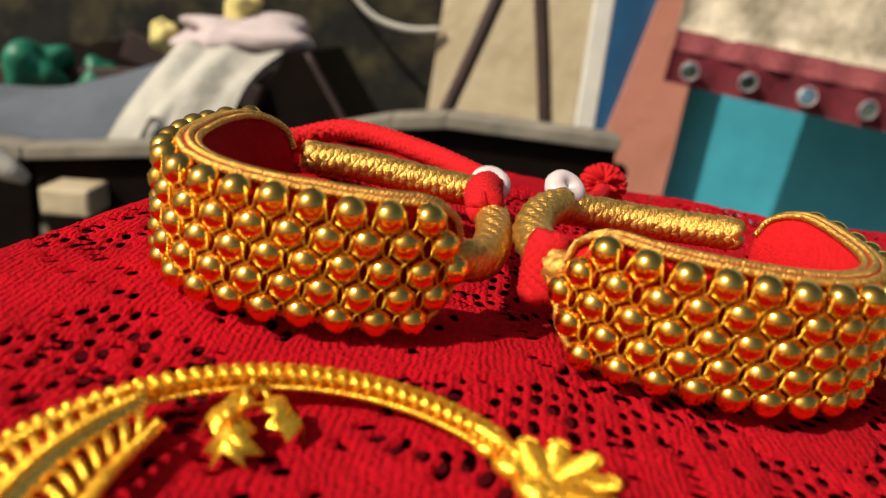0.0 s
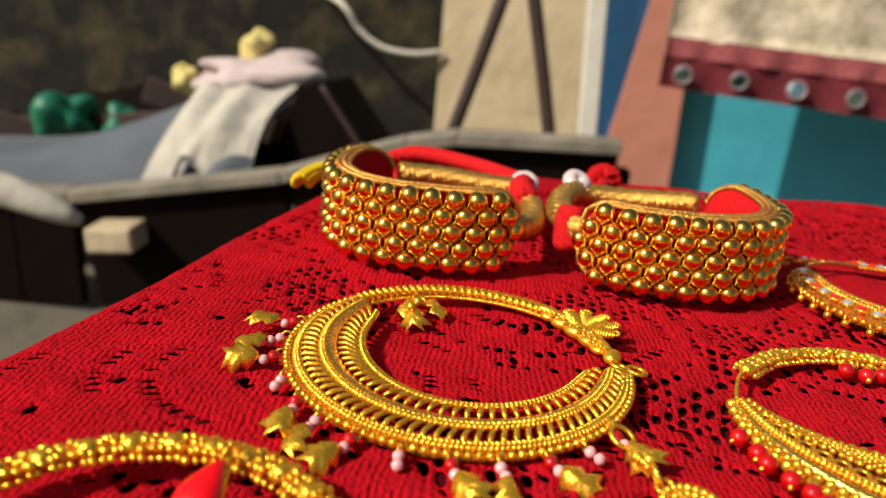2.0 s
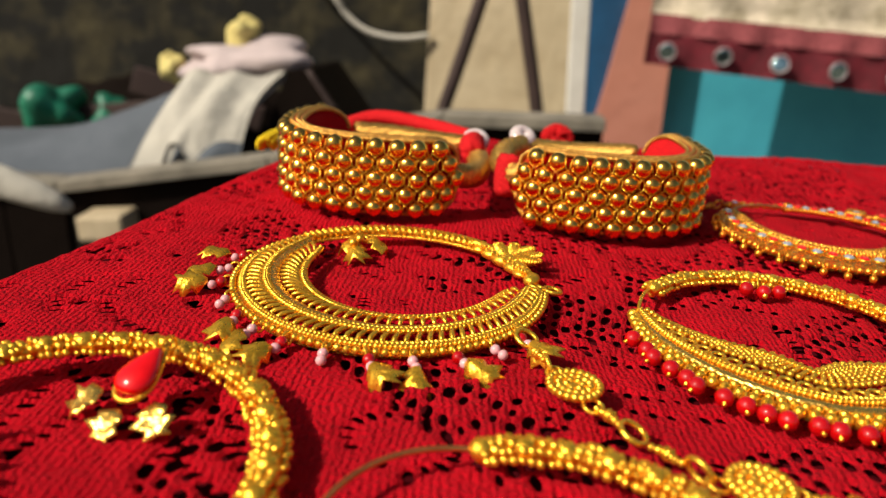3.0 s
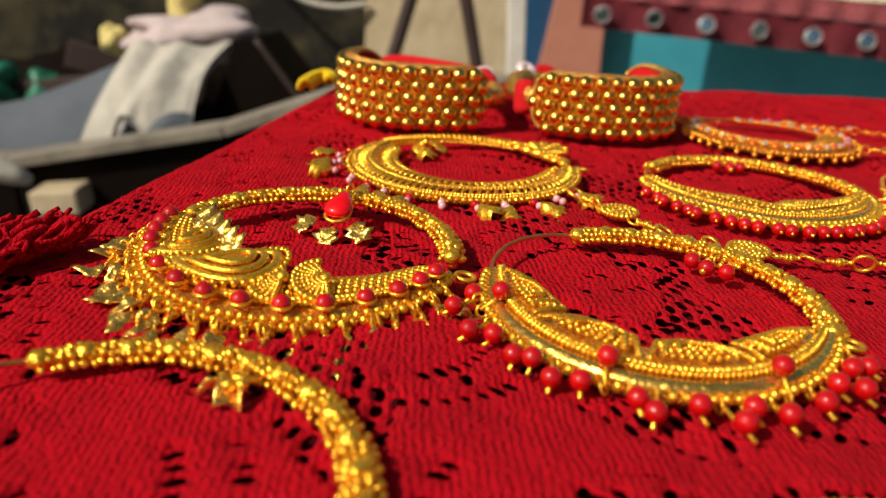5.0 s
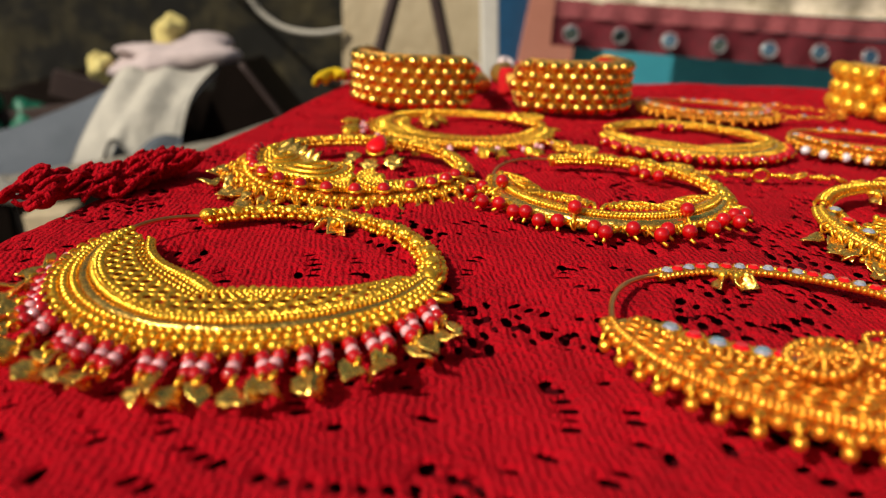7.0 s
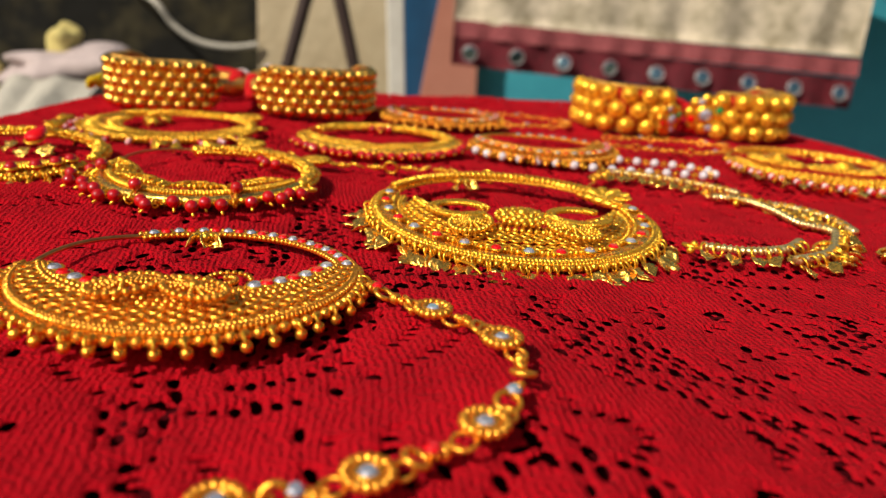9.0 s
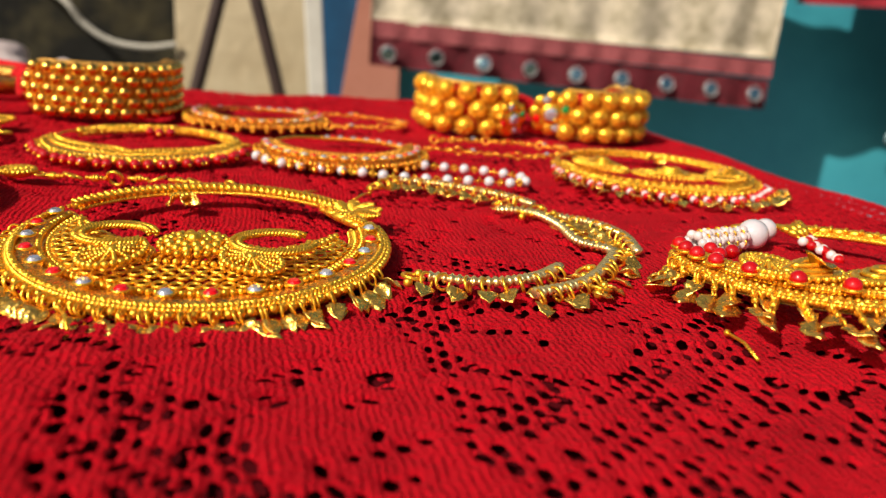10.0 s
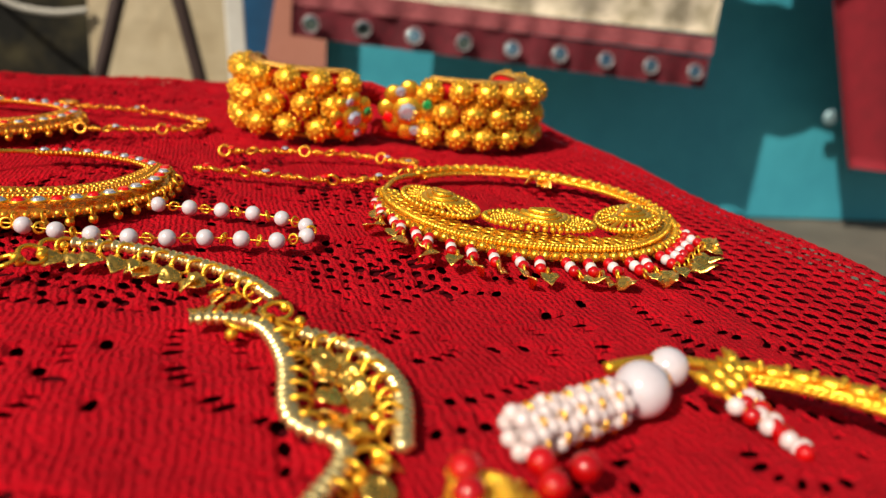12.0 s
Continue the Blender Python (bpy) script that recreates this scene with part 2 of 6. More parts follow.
def box(mesh, lo, hi, place=None):
    x0, y0, z0 = lo
    x1, y1, z1 = hi
    v = np.array([(x, y, z) for z in (z0, z1) for y in (y0, y1) for x in (x0, x1)], float)
    if place is not None:
        v = v @ np.array(place.to_3x3()).T + np.array(place.translation)
    return mesh.add(v, [(0, 2, 3, 1), (4, 5, 7, 6), (0, 1, 5, 4), (2, 6, 7, 3), (0, 4, 6, 2), (1, 3, 7, 5)])


def slab(name, lo, hi, material, parent=None, label="", place=None, bevel=0.004):
    """A box with bevelled edges as one mesh object."""
    bm = bmesh.new()
    bmesh.ops.create_cube(bm, size=1)
    for v in bm.verts:
        v.co = Vector([(a + b) / 2 + (b - a) * c for a, b, c in zip(lo, hi, v.co)])
    bmesh.ops.bevel(bm, geom=bm.edges[:], offset=bevel, segments=2, affect="EDGES", profile=0.5)
    me = bpy.data.meshes.new(name)
    bm.to_mesh(me)
    bm.free()
    return part(name, me, material, parent, label, place)


# ---- table and lace cloth ----
# The table top's edges: a slanting left side, a right side and a far side.
EDGES = (((-0.141, -0.02), (-0.976, 0.217)), ((0.447, 0.0), (1.0, 0.0)), ((0.2, 0.335), (-0.04, 0.999)))


def cloth_height(x, y):
    """Gentle unevenness of the cloth."""
    swell = 0.0042 * np.exp(-((x + 0.02) ** 2 + (y + 0.055) ** 2) / 0.0075) + 0.0058 * np.exp(-((x - 0.325) ** 2 + (y + 0.145) ** 2) / 0.0045)
    swell = swell + 0.0062 * np.exp(-((x - 0.105) ** 2 + (y + 0.222) ** 2) / 0.0026)
    return swell + 0.0007 * np.sin(x * 61 + 1.3 * np.sin(y * 23)) + 0.0007 * np.sin(y * 47 + 2.0 * np.sin(x * 19) + 1.0) - 0.0012


def drape(x, y, z):
    """Bends what lies past an edge down over it."""
    r = 0.016
    for (px, py), (nx, ny) in EDGES:
        d = (x - px) * nx + (y - py) * ny
        over = np.maximum(d, 0.0)
        arc = np.minimum(over / r, math.pi / 2 * 0.93)
        back = over - r * np.sin(arc) - np.maximum(over - r * math.pi / 2 * 0.93, 0) * 0.11
        x, y = x - nx * back, y - ny * back
        z = z - r * (1 - np.cos(arc)) - np.maximum(over - r * math.pi / 2 * 0.93, 0) * 0.97
    return x, y, z


def lace_field(x, y):
    """Below zero where the lace has a hole: a knit of small stitches, opened into nets along scalloped arcs, eyelets, and a plain net along the right border."""
    wx = x + 0.0040 * np.sin(y * 31 + 1.0) + 0.0016 * np.sin(x * 60 + y * 71)
    wy = y + 0.0045 * np.sin(x * 27) + 0.0016 * np.sin(y * 63 + x * 49 + 2)
    tx, ty = 0.112, 0.060
    row = np.floor(wy / ty)
    rho = np.full(x.shape, 9.0)
    cx0, cy0 = np.zeros(x.shape), np.zeros(x.shape)
    for dr in (0, 1):
        r_ = row + dr
        off = (r_ % 2) * tx / 2
        cx = np.round((wx - off) / tx) * tx + off
        d = np.hypot(wx - cx, (wy - r_ * ty) * 1.35)
        d = np.where((wy <= r_ * ty + 0.012), d, d + 0.03)
        cx0, cy0 = np.where(d < rho, cx, cx0), np.where(d < rho, r_ * ty, cy0)
        rho = np.minimum(rho, d)
    # single round holes along the arcs
    best = np.full(x.shape, 1.0)
    band = 0.0118
    ring = np.round(rho / band)
    lone = (ring % 3) != 2
    rr = np.maximum(ring * band, 0.004)
    ang = np.arctan2(wx - cx0, -(wy - cy0) * 1.35)
    n = np.round(2 * math.pi * rr / 0.0043)
    ai = np.round(ang / (2 * math.pi) * n)
    along = (ang / (2 * math.pi) * n - ai) / n * 2 * math.pi * rr
    h = np.sin(ai * 78.2 + ring * 31.4 + cx0 * 170.0 + cy0 * 533.0) * 43758.5
    h = h - np.floor(h)
    d = np.hypot(along, (rho - rr) * 0.58) - np.where((h > 0.38) & lone, 0.00060 + 0.00075 * h, -0.02)
    best = np.minimum(best, np.where(ring > 0, d, 1.0))
    # open nets between them, broken up at a larger scale
    broad = np.sin(x * 41 + 2.1 * np.sin(y * 23)) * np.sin(y * 47 + 1.7 * np.sin(x * 31 + 1)) + 0.35 * np.sin(x * 97 + y * 61)
    m = 0.0037
    u = wx / m + 0.25 * np.sin(wy * 210)
    ui = np.round(u)
    v = wy / (m * 1.5) + 0.5 * (ui % 2)
    vi = np.round(v)
    h = np.sin(ui * 12.9898 + vi * 78.233) * 43758.5453
    h = h - np.floor(h)
    h2 = np.sin(ui * 39.3 + vi * 11.1) * 24634.63
    h2 = h2 - np.floor(h2)
    open_from = 0.26 - 0.20 * np.clip((x - 0.12) / 0.08, 0, 1) * np.clip((0.31 - x) / 0.04, 0, 1)
    size = np.where((broad > open_from) & (h < 0.70), 0.00070 + 0.00085 * h2, -0.02)
    size = np.where((broad < -0.2) & (h > 0.965), 0.0013, size)
    du, dv = (u - ui) * m, (v - vi) * m * 1.5
    best = np.minimum(best, np.hypot(du, dv * 0.56) - size * 0.95)
    # net border
    m = 0.0054
    nx_, ny_ = x - 0.4, y
    ux, uy = nx_ - np.round(nx_ / m) * m, ny_ + 0.3 * nx_
    uy = uy - np.round(uy / m) * m
    net = (np.abs(ux) ** 2.4 + np.abs(uy) ** 2.4) ** (1 / 2.4) - 0.0018
    border = 0.372 + 0.006 * np.sin(y * 60)
    return np.where(x > border, net, best)


def build_cloth():
    step = 0.00075
    xs, ys = np.arange(-0.222, 0.512, step), np.arange(-0.285, 0.395, step)
    X, Y = np.meshgrid(xs, ys)
    F = lace_field(X, Y)
    Z = cloth_height(X, Y)
    near = np.clip(F / 0.0015, 0, 1)
    Z = Z - 0.0009 * (1 - near) ** 2 + 0.00020 * np.sin(X * 430 + 2.2 * np.sin(Y * 131)) * np.sin(Y * 370 + 1.8 * np.sin(X * 117 + 1)) + 0.00008 * np.sin(X * 1130 + Y * 310 + 2 * np.sin(Y * 290)) * np.sin(Y * 990 - X * 240)
    nx, ny = len(xs), len(ys)
    idx = np.arange(nx * ny).reshape(ny, nx)
    a, b, c, d = idx[:-1, :-1].ravel(), idx[:-1, 1:].ravel(), idx[1:, 1:].ravel(), idx[1:, :-1].ravel()
    tris = np.r_[np.c_[a, b, c], np.c_[a, c, d]]
    P = np.stack([X.ravel(), Y.ravel(), Z.ravel()], 1)
    f = F.ravel()
    s = f[tris] > 0
    k = s.sum(1)
    keep = [tris[k == 3]]
    extra, base = [], len(P)

    def cut(t, i, j):
        """Points on the edge where the hole begins."""
        p, q = t[np.arange(len(t)), i], t[np.arange(len(t)), j]
        w = (f[p] / (f[p] - f[q]))[:, None]
        return P[p] + (P[q] - P[p]) * w

    for count in (1, 2):
        t = tris[k == count]
        ss = s[k == count]
        lone = np.argmax(ss, 1) if count == 1 else np.argmin(ss, 1)
        n1, n2 = (lone + 1) % 3, (lone + 2) % 3
        A, B = cut(t, lone, n1), cut(t, lone, n2)
        ia = base + np.arange(len(t))
        ib = ia + len(t)
        base += 2 * len(t)
        extra += [A, B]
        r = np.arange(len(t))
        if count == 1:
            keep.append(np.c_[t[r, lone], ia, ib])
        else:
            keep += [np.c_[ia, t[r, n1], t[r, n2]], np.c_[ia, t[r, n2], ib]]
    P = np.concatenate([P, *extra])
    T = np.concatenate(keep)
    used = np.zeros(len(P), bool)
    used[T.ravel()] = True
    new_index = np.cumsum(used) - 1
    P, T = P[used], new_index[T]
    out = Mesh()
    x, y, z = drape(P[:, 0], P[:, 1], P[:, 2])
    out.add(np.stack([x, y, z], 1), T)
    # the plain near end of the cloth, under and behind the camera
    ex, ey = np.meshgrid(np.linspace(-0.30, 0.512, 60), np.linspace(-0.75, -0.2845, 40))
    x, y, z = drape(ex.ravel(), ey.ravel(), cloth_height(ex, ey).ravel())
    i = np.arange(60 * 40).reshape(40, 60)
    return out.add(np.stack([x, y, z], 1), np.stack([i[:-1, :-1], i[:-1, 1:], i[1:, 1:], i[1:, :-1]], -1).reshape(-1, 4))


cloth = part("tablecloth", build_cloth(), LACE)
tagged(cloth, "crimson knitted lace tablecloth draped over the table", "tablecloth")

table = thing("table", "dark wooden table under a red lace cloth", "table", pose(0.15, 0, -0.75))
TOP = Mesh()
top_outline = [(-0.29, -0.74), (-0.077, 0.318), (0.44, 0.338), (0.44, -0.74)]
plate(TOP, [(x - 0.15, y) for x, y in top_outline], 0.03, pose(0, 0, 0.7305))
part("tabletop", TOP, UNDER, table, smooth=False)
for x, y in ((-0.22, -0.68), (0.40, -0.68), (-0.05, 0.28), (0.40, 0.28)):
    slab("leg", (-0.02, -0.02, 0), (0.02, 0.02, 0.714), UNDER, table, place=pose(x - 0.15, y, 0))


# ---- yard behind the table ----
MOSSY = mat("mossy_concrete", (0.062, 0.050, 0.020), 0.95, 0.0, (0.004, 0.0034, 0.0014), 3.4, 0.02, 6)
BEIGE = mat("beige_plaster", (0.52, 0.43, 0.29), 0.9, 0.0, (0.36, 0.28, 0.17), 3.0, 0.01, 12)
TEAL = mat("teal_paint", (0.06, 0.40, 0.50), 0.55, 0.0, (0.04, 0.30, 0.40), 3.0, 0.004, 15)
BLUE = mat("blue_paint", (0.014, 0.095, 0.22), 0.5, 0.0, (0.009, 0.05, 0.12), 6.0, 0.003, 15)
WHITE = mat("white_paint", (0.74, 0.72, 0.66), 0.6, 0.0, (0.55, 0.52, 0.46), 6.0, 0.003, 15)
PINKWALL = mat("terracotta_paint", (0.50, 0.21, 0.15), 0.8, 0.0, (0.40, 0.15, 0.10), 4.0, 0.006, 10)
# dark wood taken near-black: the shade on the cart is put into this colour
SHADED_WOOD = mat("shaded_dark_wood", (0.0084, 0.0054, 0.0042), 0.8, 0.0, (0.006, 0.004, 0.003), 8.0, 0.003, 20, spec=0.03)
BROWNPOLE = mat("brown_pole", (0.050, 0.026, 0.021), 0.7, 0.0, (0.03, 0.015, 0.012), 10.0)
GREYWOOD = mat("weathered_grey_wood", (0.26, 0.23, 0.18), 0.9, 0.0, (0.11, 0.10, 0.08), 7.0, 0.004, 25)
SHEETGREY = mat("grey_fibre_sheet", (0.098, 0.112, 0.135), 0.85, 0.0, (0.062, 0.075, 0.092), 5.0, 0.003, 25)
CREAM = mat("cream_cotton", (0.72, 0.62, 0.48), 0.9, 0.0, (0.26, 0.22, 0.14), 13.0, 0.004, 60)
PALECLOTH = mat("pale_pink_cloth", (0.58, 0.48, 0.47), 0.9, 0.0, (0.38, 0.31, 0.31), 8.0, 0.01, 20)
OFFWHITE = mat("off_white_sacking", (0.50, 0.47, 0.40), 0.9, 0.0, (0.34, 0.32, 0.28), 8.0, 0.01, 20)
YELLOWCLOTH = mat("yellow_cloth", (0.62, 0.53, 0.20), 0.9, 0.0, (0.48, 0.38, 0.12), 8.0, 0.01, 20)
MAROON = mat("maroon_border", (0.150, 0.006, 0.016), 0.8, 0.0, (0.07, 0.003, 0.008), 30.0, 0.003, 60)
LACEPINK = mat("dusty_pink_trim", (0.36, 0.085, 0.09), 0.8, 0.0, (0.17, 0.03, 0.04), 80.0, 0.003, 120)
REDCLOTH = mat("red_cotton", (0.28, 0.008, 0.020), 0.85, 0.0, (0.19, 0.006, 0.014), 10.0, 0.004, 60)
GREENP = mat("green_plastic", (0.008, 0.20, 0.11), 0.5, 0.0, (0.004, 0.09, 0.05), 6.0, 0.01, 10)
MIRROR = mat("mirror_glass", (0.46, 0.66, 0.66), 0.05, 1.0, (0.36, 0.50, 0.52), 20.0)
SILVERTHREAD = mat("silver_thread", (0.50, 0.42, 0.42), 0.5, 0.4, (0.30, 0.20, 0.22), 200.0)
GROUND = mat("dusty_ground", (0.15, 0.125, 0.095), 0.95, 0.0, (0.08, 0.07, 0.055), 3.0, 0.02, 9)
CABLE = mat("white_cable", (0.62, 0.58, 0.50), 0.5)
STEEL = mat("painted_bolt", (0.30, 0.45, 0.50), 0.4, 0.3, None, 30.0)

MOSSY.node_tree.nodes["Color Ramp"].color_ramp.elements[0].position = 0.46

g = Mesh()
gx, gy = np.meshgrid(np.linspace(-30, 30, 61), np.linspace(-30, 30, 61))
gz = -0.75 - 0.012 * (1 + np.sin(gx * 2.1) * np.cos(gy * 1.7))
gi = np.arange(61 * 61).reshape(61, 61)
g.add(np.stack([gx.ravel(), gy.ravel(), gz.ravel()], 1),
      np.stack([gi[:-1, :-1].ravel(), gi[:-1, 1:].ravel(), gi[1:, 1:].ravel(), gi[1:, :-1].ravel()], 1))
tagged(part("ground", g, GROUND), "dusty grey yard ground", "ground", kind="structure")


def wall(name, label, x0, x1, y, z1, material, thick=0.15, turn=0.0, z0=-0.76):
    """An upright wall panel whose front face starts at (x0, y)."""
    w = slab(name, (0, 0, 0), (x1 - x0, thick, z1 - z0), material, None, "", pose(x0, y, z0, 0, 0, turn), 0.01)
    return tagged(w, label, "wall", kind="structure")


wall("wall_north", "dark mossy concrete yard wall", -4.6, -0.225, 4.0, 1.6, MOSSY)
wall("wall_middle", "sunlit beige plaster wall", -0.218, 0.92, 3.55, 1.7, BEIGE, turn=-14)
wall("wall_east", "teal painted house wall", 0.52, 5.2, 2.535, 1.9, TEAL, turn=-5)
pw = Mesh()
LEAN = ((-0.76, 0.010, 0.280), (-0.42, 0.036, 0.275), (-0.33, 0.040, 0.273), (-0.20, 0.062, 0.268), (0.0, 0.090, 0.262), (0.15, 0.112, 0.262), (0.6, 0.17, 0.29), (1.9, 0.30, 0.44))
pv = [(x, y, z) for z, xl, xr in LEAN for x, y in ((xl, 0.0), (xr, 0.0), (xr, 0.075), (xl, 0.075))]
pf = [(4 * k + a, 4 * k + (a + 1) % 4, 4 * k + 4 + (a + 1) % 4, 4 * k + 4 + a) for k in range(len(LEAN) - 1) for a in range(4)]
pw.add(pv, pf + [(3, 2, 1, 0), tuple(4 * len(LEAN) - 4 + a for a in range(4))])
tagged(part("wall_pink", pw, PINKWALL, None, "", pose(0.410, 2.440, 0, 0, 0, -5), smooth=False), "terracotta painted wall end with a crooked edge, in sun", "wall", kind="structure")

post = thing("gate_post", "leaning post painted white on one side and blue on the other", "post", pose(0.430, 2.50, -0.75, 0, -4, 0))
slab("white_side", (-0.042, -0.03, 0.0), (0.018, 0.03, 1.9), WHITE, post)
slab("blue_side", (0.021, -0.03, 0.0), (0.155, 0.06, 1.9), BLUE, post)

for (xa, za, xb, zb) in ((-0.20, -0.75, 0.115, 0.4), (0.36, -0.75, 0.08, 0.4)):
    pole = Mesh()
    tube(pole, resample([(xa, 2.6, za), ((xa + xb) / 2 + 0.006, 2.6, (za + zb) / 2), (xb, 2.6, zb)], 0.1), 0.025, 12)
    tagged(part("leaning_pole", pole, BROWNPOLE), "thin dark brown wooden pole leaning before a wall", "pole", "crossed leaning poles")

cable = Mesh()
tube(cable, smooth_path([(-1.25, 3.8, 0.42), (-0.92, 3.7, 0.12), (-0.70, 3.5, 0.03), (-0.61, 3.5, -0.08), (-0.50, 3.5, -0.15), (-0.35, 3.5, -0.17), (-0.21, 3.52, -0.15)], 10), 0.014, 8)
tagged(part("hanging_cable", cable, CABLE), "loose white cable looping down the wall", "cable")


def sheet(rows, thick=0.01, ripple=0.0, waves=2.2):
    """A bent sheet with thickness through a grid of points."""
    p = np.array(rows, float)
    h, w = p.shape[:2]
    dense = np.array([smooth_path(r, 8) for r in p])
    dense = np.array([smooth_path(dense[:, j], 8) for j in range(dense.shape[1])]).transpose(1, 0, 2)
    h, w = dense.shape[:2]
    if ripple:
        u = np.linspace(0, 9, w)[None, :]
        dense[..., 1] += ripple * np.sin(u * waves + 0.9 * np.sin(u * 1.3)) * np.linspace(0.3, 1, h)[:, None]
    du, dv = np.gradient(dense, axis=1), np.gradient(dense, axis=0)
    nrm = np.cross(du, dv)
    nrm /= np.linalg.norm(nrm, axis=2)[..., None] + 1e-12
    a, b = dense + nrm * thick / 2, dense - nrm * thick / 2
    i = np.arange(h * w).reshape(h, w)
    q = np.stack([i[:-1, :-1], i[:-1, 1:], i[1:, 1:], i[1:, :-1]], -1).reshape(-1, 4)
    edge = np.r_[i[0], i[1:, -1], i[-1, -2::-1], i[-2:0:-1, 0]]
    e2 = np.roll(edge, -1)
    k = h * w
    return Mesh().add(np.r_[a.reshape(-1, 3), b.reshape(-1, 3)], q, q[:, ::-1] + k, np.c_[edge, e2, e2 + k, edge + k])


fs = sheet([[(-1.75, 1.75, -0.52), (-1.3, 1.75, -0.49), (-1.0, 1.78, -0.48), (-0.72, 1.8, -0.46)],
            [(-1.75, 2.0, -0.49), (-1.35, 2.0, -0.45), (-1.05, 2.0, -0.36), (-0.78, 2.05, -0.24)],
            [(-1.75, 2.3, -0.50), (-1.35, 2.3, -0.46), (-1.05, 2.3, -0.36), (-0.78, 2.35, -0.24)]], 0.012)
tagged(part("fibre_sheet", fs, SHEETGREY), "bent grey fibre sheet lying on the cart", "sheet")

sack = sheet([[(-0.89, 1.72, -0.45), (-0.81, 1.72, -0.45), (-0.765, 1.74, -0.36), (-0.72, 1.73, -0.40), (-0.66, 1.73, -0.42), (-0.60, 1.75, -0.39)],
              [(-0.85, 1.83, -0.33), (-0.79, 1.82, -0.29), (-0.74, 1.80, -0.30), (-0.69, 1.81, -0.26), (-0.63, 1.81, -0.29), (-0.575, 1.84, -0.26)],
              [(-0.80, 1.98, -0.20), (-0.76, 1.95, -0.19), (-0.71, 1.96, -0.20), (-0.66, 1.95, -0.19), (-0.59, 1.95, -0.20), (-0.51, 1.98, -0.17)]], 0.02, 0.003, 3.0)
ws = thing("white_sack", "off-white sacking with a blue-grey patch draped over the cart load", "sack", pose(0, 0, 0))
part("sacking", sack, OFFWHITE, ws)
patch = sheet([[(-0.735, 1.705, -0.455), (-0.67, 1.70, -0.45), (-0.60, 1.72, -0.45)], [(-0.715, 1.72, -0.41), (-0.66, 1.715, -0.38), (-0.595, 1.735, -0.39)], [(-0.69, 1.745, -0.37), (-0.64, 1.755, -0.345), (-0.59, 1.77, -0.35)]], 0.006)
part("patch", patch, SHEETGREY, ws, "blue-grey patch")


def lump(name, label, category, centre, size, material, seed, place=None, group=""):
    """A rumpled cloth heap."""
    tv, tt, tq = ball_template(30, 18)
    rs = np.random.RandomState(seed)
    v = tv.copy()
    for _ in range(7):
        d = rs.normal(size=3)
        d /= np.linalg.norm(d)
        v += tv * (0.10 * np.sin(rs.uniform(3, 7) * (tv @ d) + rs.uniform(0, 6)))[:, None]
    ob = part(name, Mesh().add(v * np.array(size), tt, tq), material, None, "", pose(*centre, 0, 0, 0))
    return tagged(ob, label, category, group)


lump("wrapped_cloth", "pale pink wrapped cloth on the cart load", "bundle", (-0.665, 2.12, -0.17), (0.25, 0.15, 0.060), PALECLOTH, 3)
lump("yellow_cloth", "crumpled yellow cloth on a bundle", "cloth", (-0.695, 2.15, -0.095), (0.055, 0.06, 0.055), YELLOWCLOTH, 5)
lump("yellow_cloth", "small crumpled yellow cloth beside the bundle", "cloth", (-0.90, 2.1, -0.20), (0.035, 0.05, 0.05), YELLOWCLOTH, 8)
lump("green_bag", "green plastic bag among scrap by the wall", "bag", (-1.58, 2.62, -0.47), (0.11, 0.10, 0.09), GREENP, 11)
lump("green_bag", "small green plastic bag among scrap by the wall", "bag", (-1.40, 2.72, -0.50), (0.09, 0.08, 0.08), GREENP, 12)
scrap = thing("scrap_heap", "dark heap of scrap and boards by the mossy wall", "scrap", pose(-1.2, 3.0, -0.76))
tv, tt, tq = ball_template(30, 18)
part("mound", Mesh().add(tv * (0.72, 0.33, 0.42) * (1 + 0.12 * np.sin(tv[:, :1] * 9 + 2) * np.cos(tv[:, 1:2] * 7)), tt, tq), SHADED_WOOD, scrap)
for x, y, z, tilt, turn, length in ((-0.55, -0.30, 0.20, 12, 8, 0.7), (-0.15, -0.34, 0.28, -9, -6, 0.8), (0.15, -0.30, 0.36, 16, 10, 0.5), (-0.40, -0.36, 0.10, -4, 3, 0.9)):
    slab("board", (-length / 2, -0.02, -0.05), (length / 2, 0.02, 0.05), BROWNPOLE, scrap, "", pose(x, y, z, 0, tilt, turn))

hood = thing("dark_panel", "dark bent panel with a weathered edge on the cart load", "panel", pose(0, 0, 0))
hv = [(-0.60, 1.87, -0.47), (-0.50, 1.90, -0.165), (-0.44, 1.90, -0.160), (-0.22, 1.86, -0.46), (-0.57, 2.30, -0.47), (-0.48, 2.30, -0.18), (-0.43, 2.30, -0.17), (-0.20, 2.30, -0.47)]
part("panel_body", Mesh().add(hv, [(0, 3, 2, 1), (4, 5, 6, 7), (0, 1, 5, 4), (1, 2, 6, 5), (2, 3, 7, 6), (3, 0, 4, 7)]), SHADED_WOOD, hood, smooth=False)
edge = resample([(-0.44, 1.89, -0.158), (-0.33, 1.87, -0.300), (-0.21, 1.85, -0.455)], 0.03)
part("panel_edge", tube(Mesh(), edge, 0.012, 8, flat=0.6), BROWNPOLE, hood, "weathered brown edge")

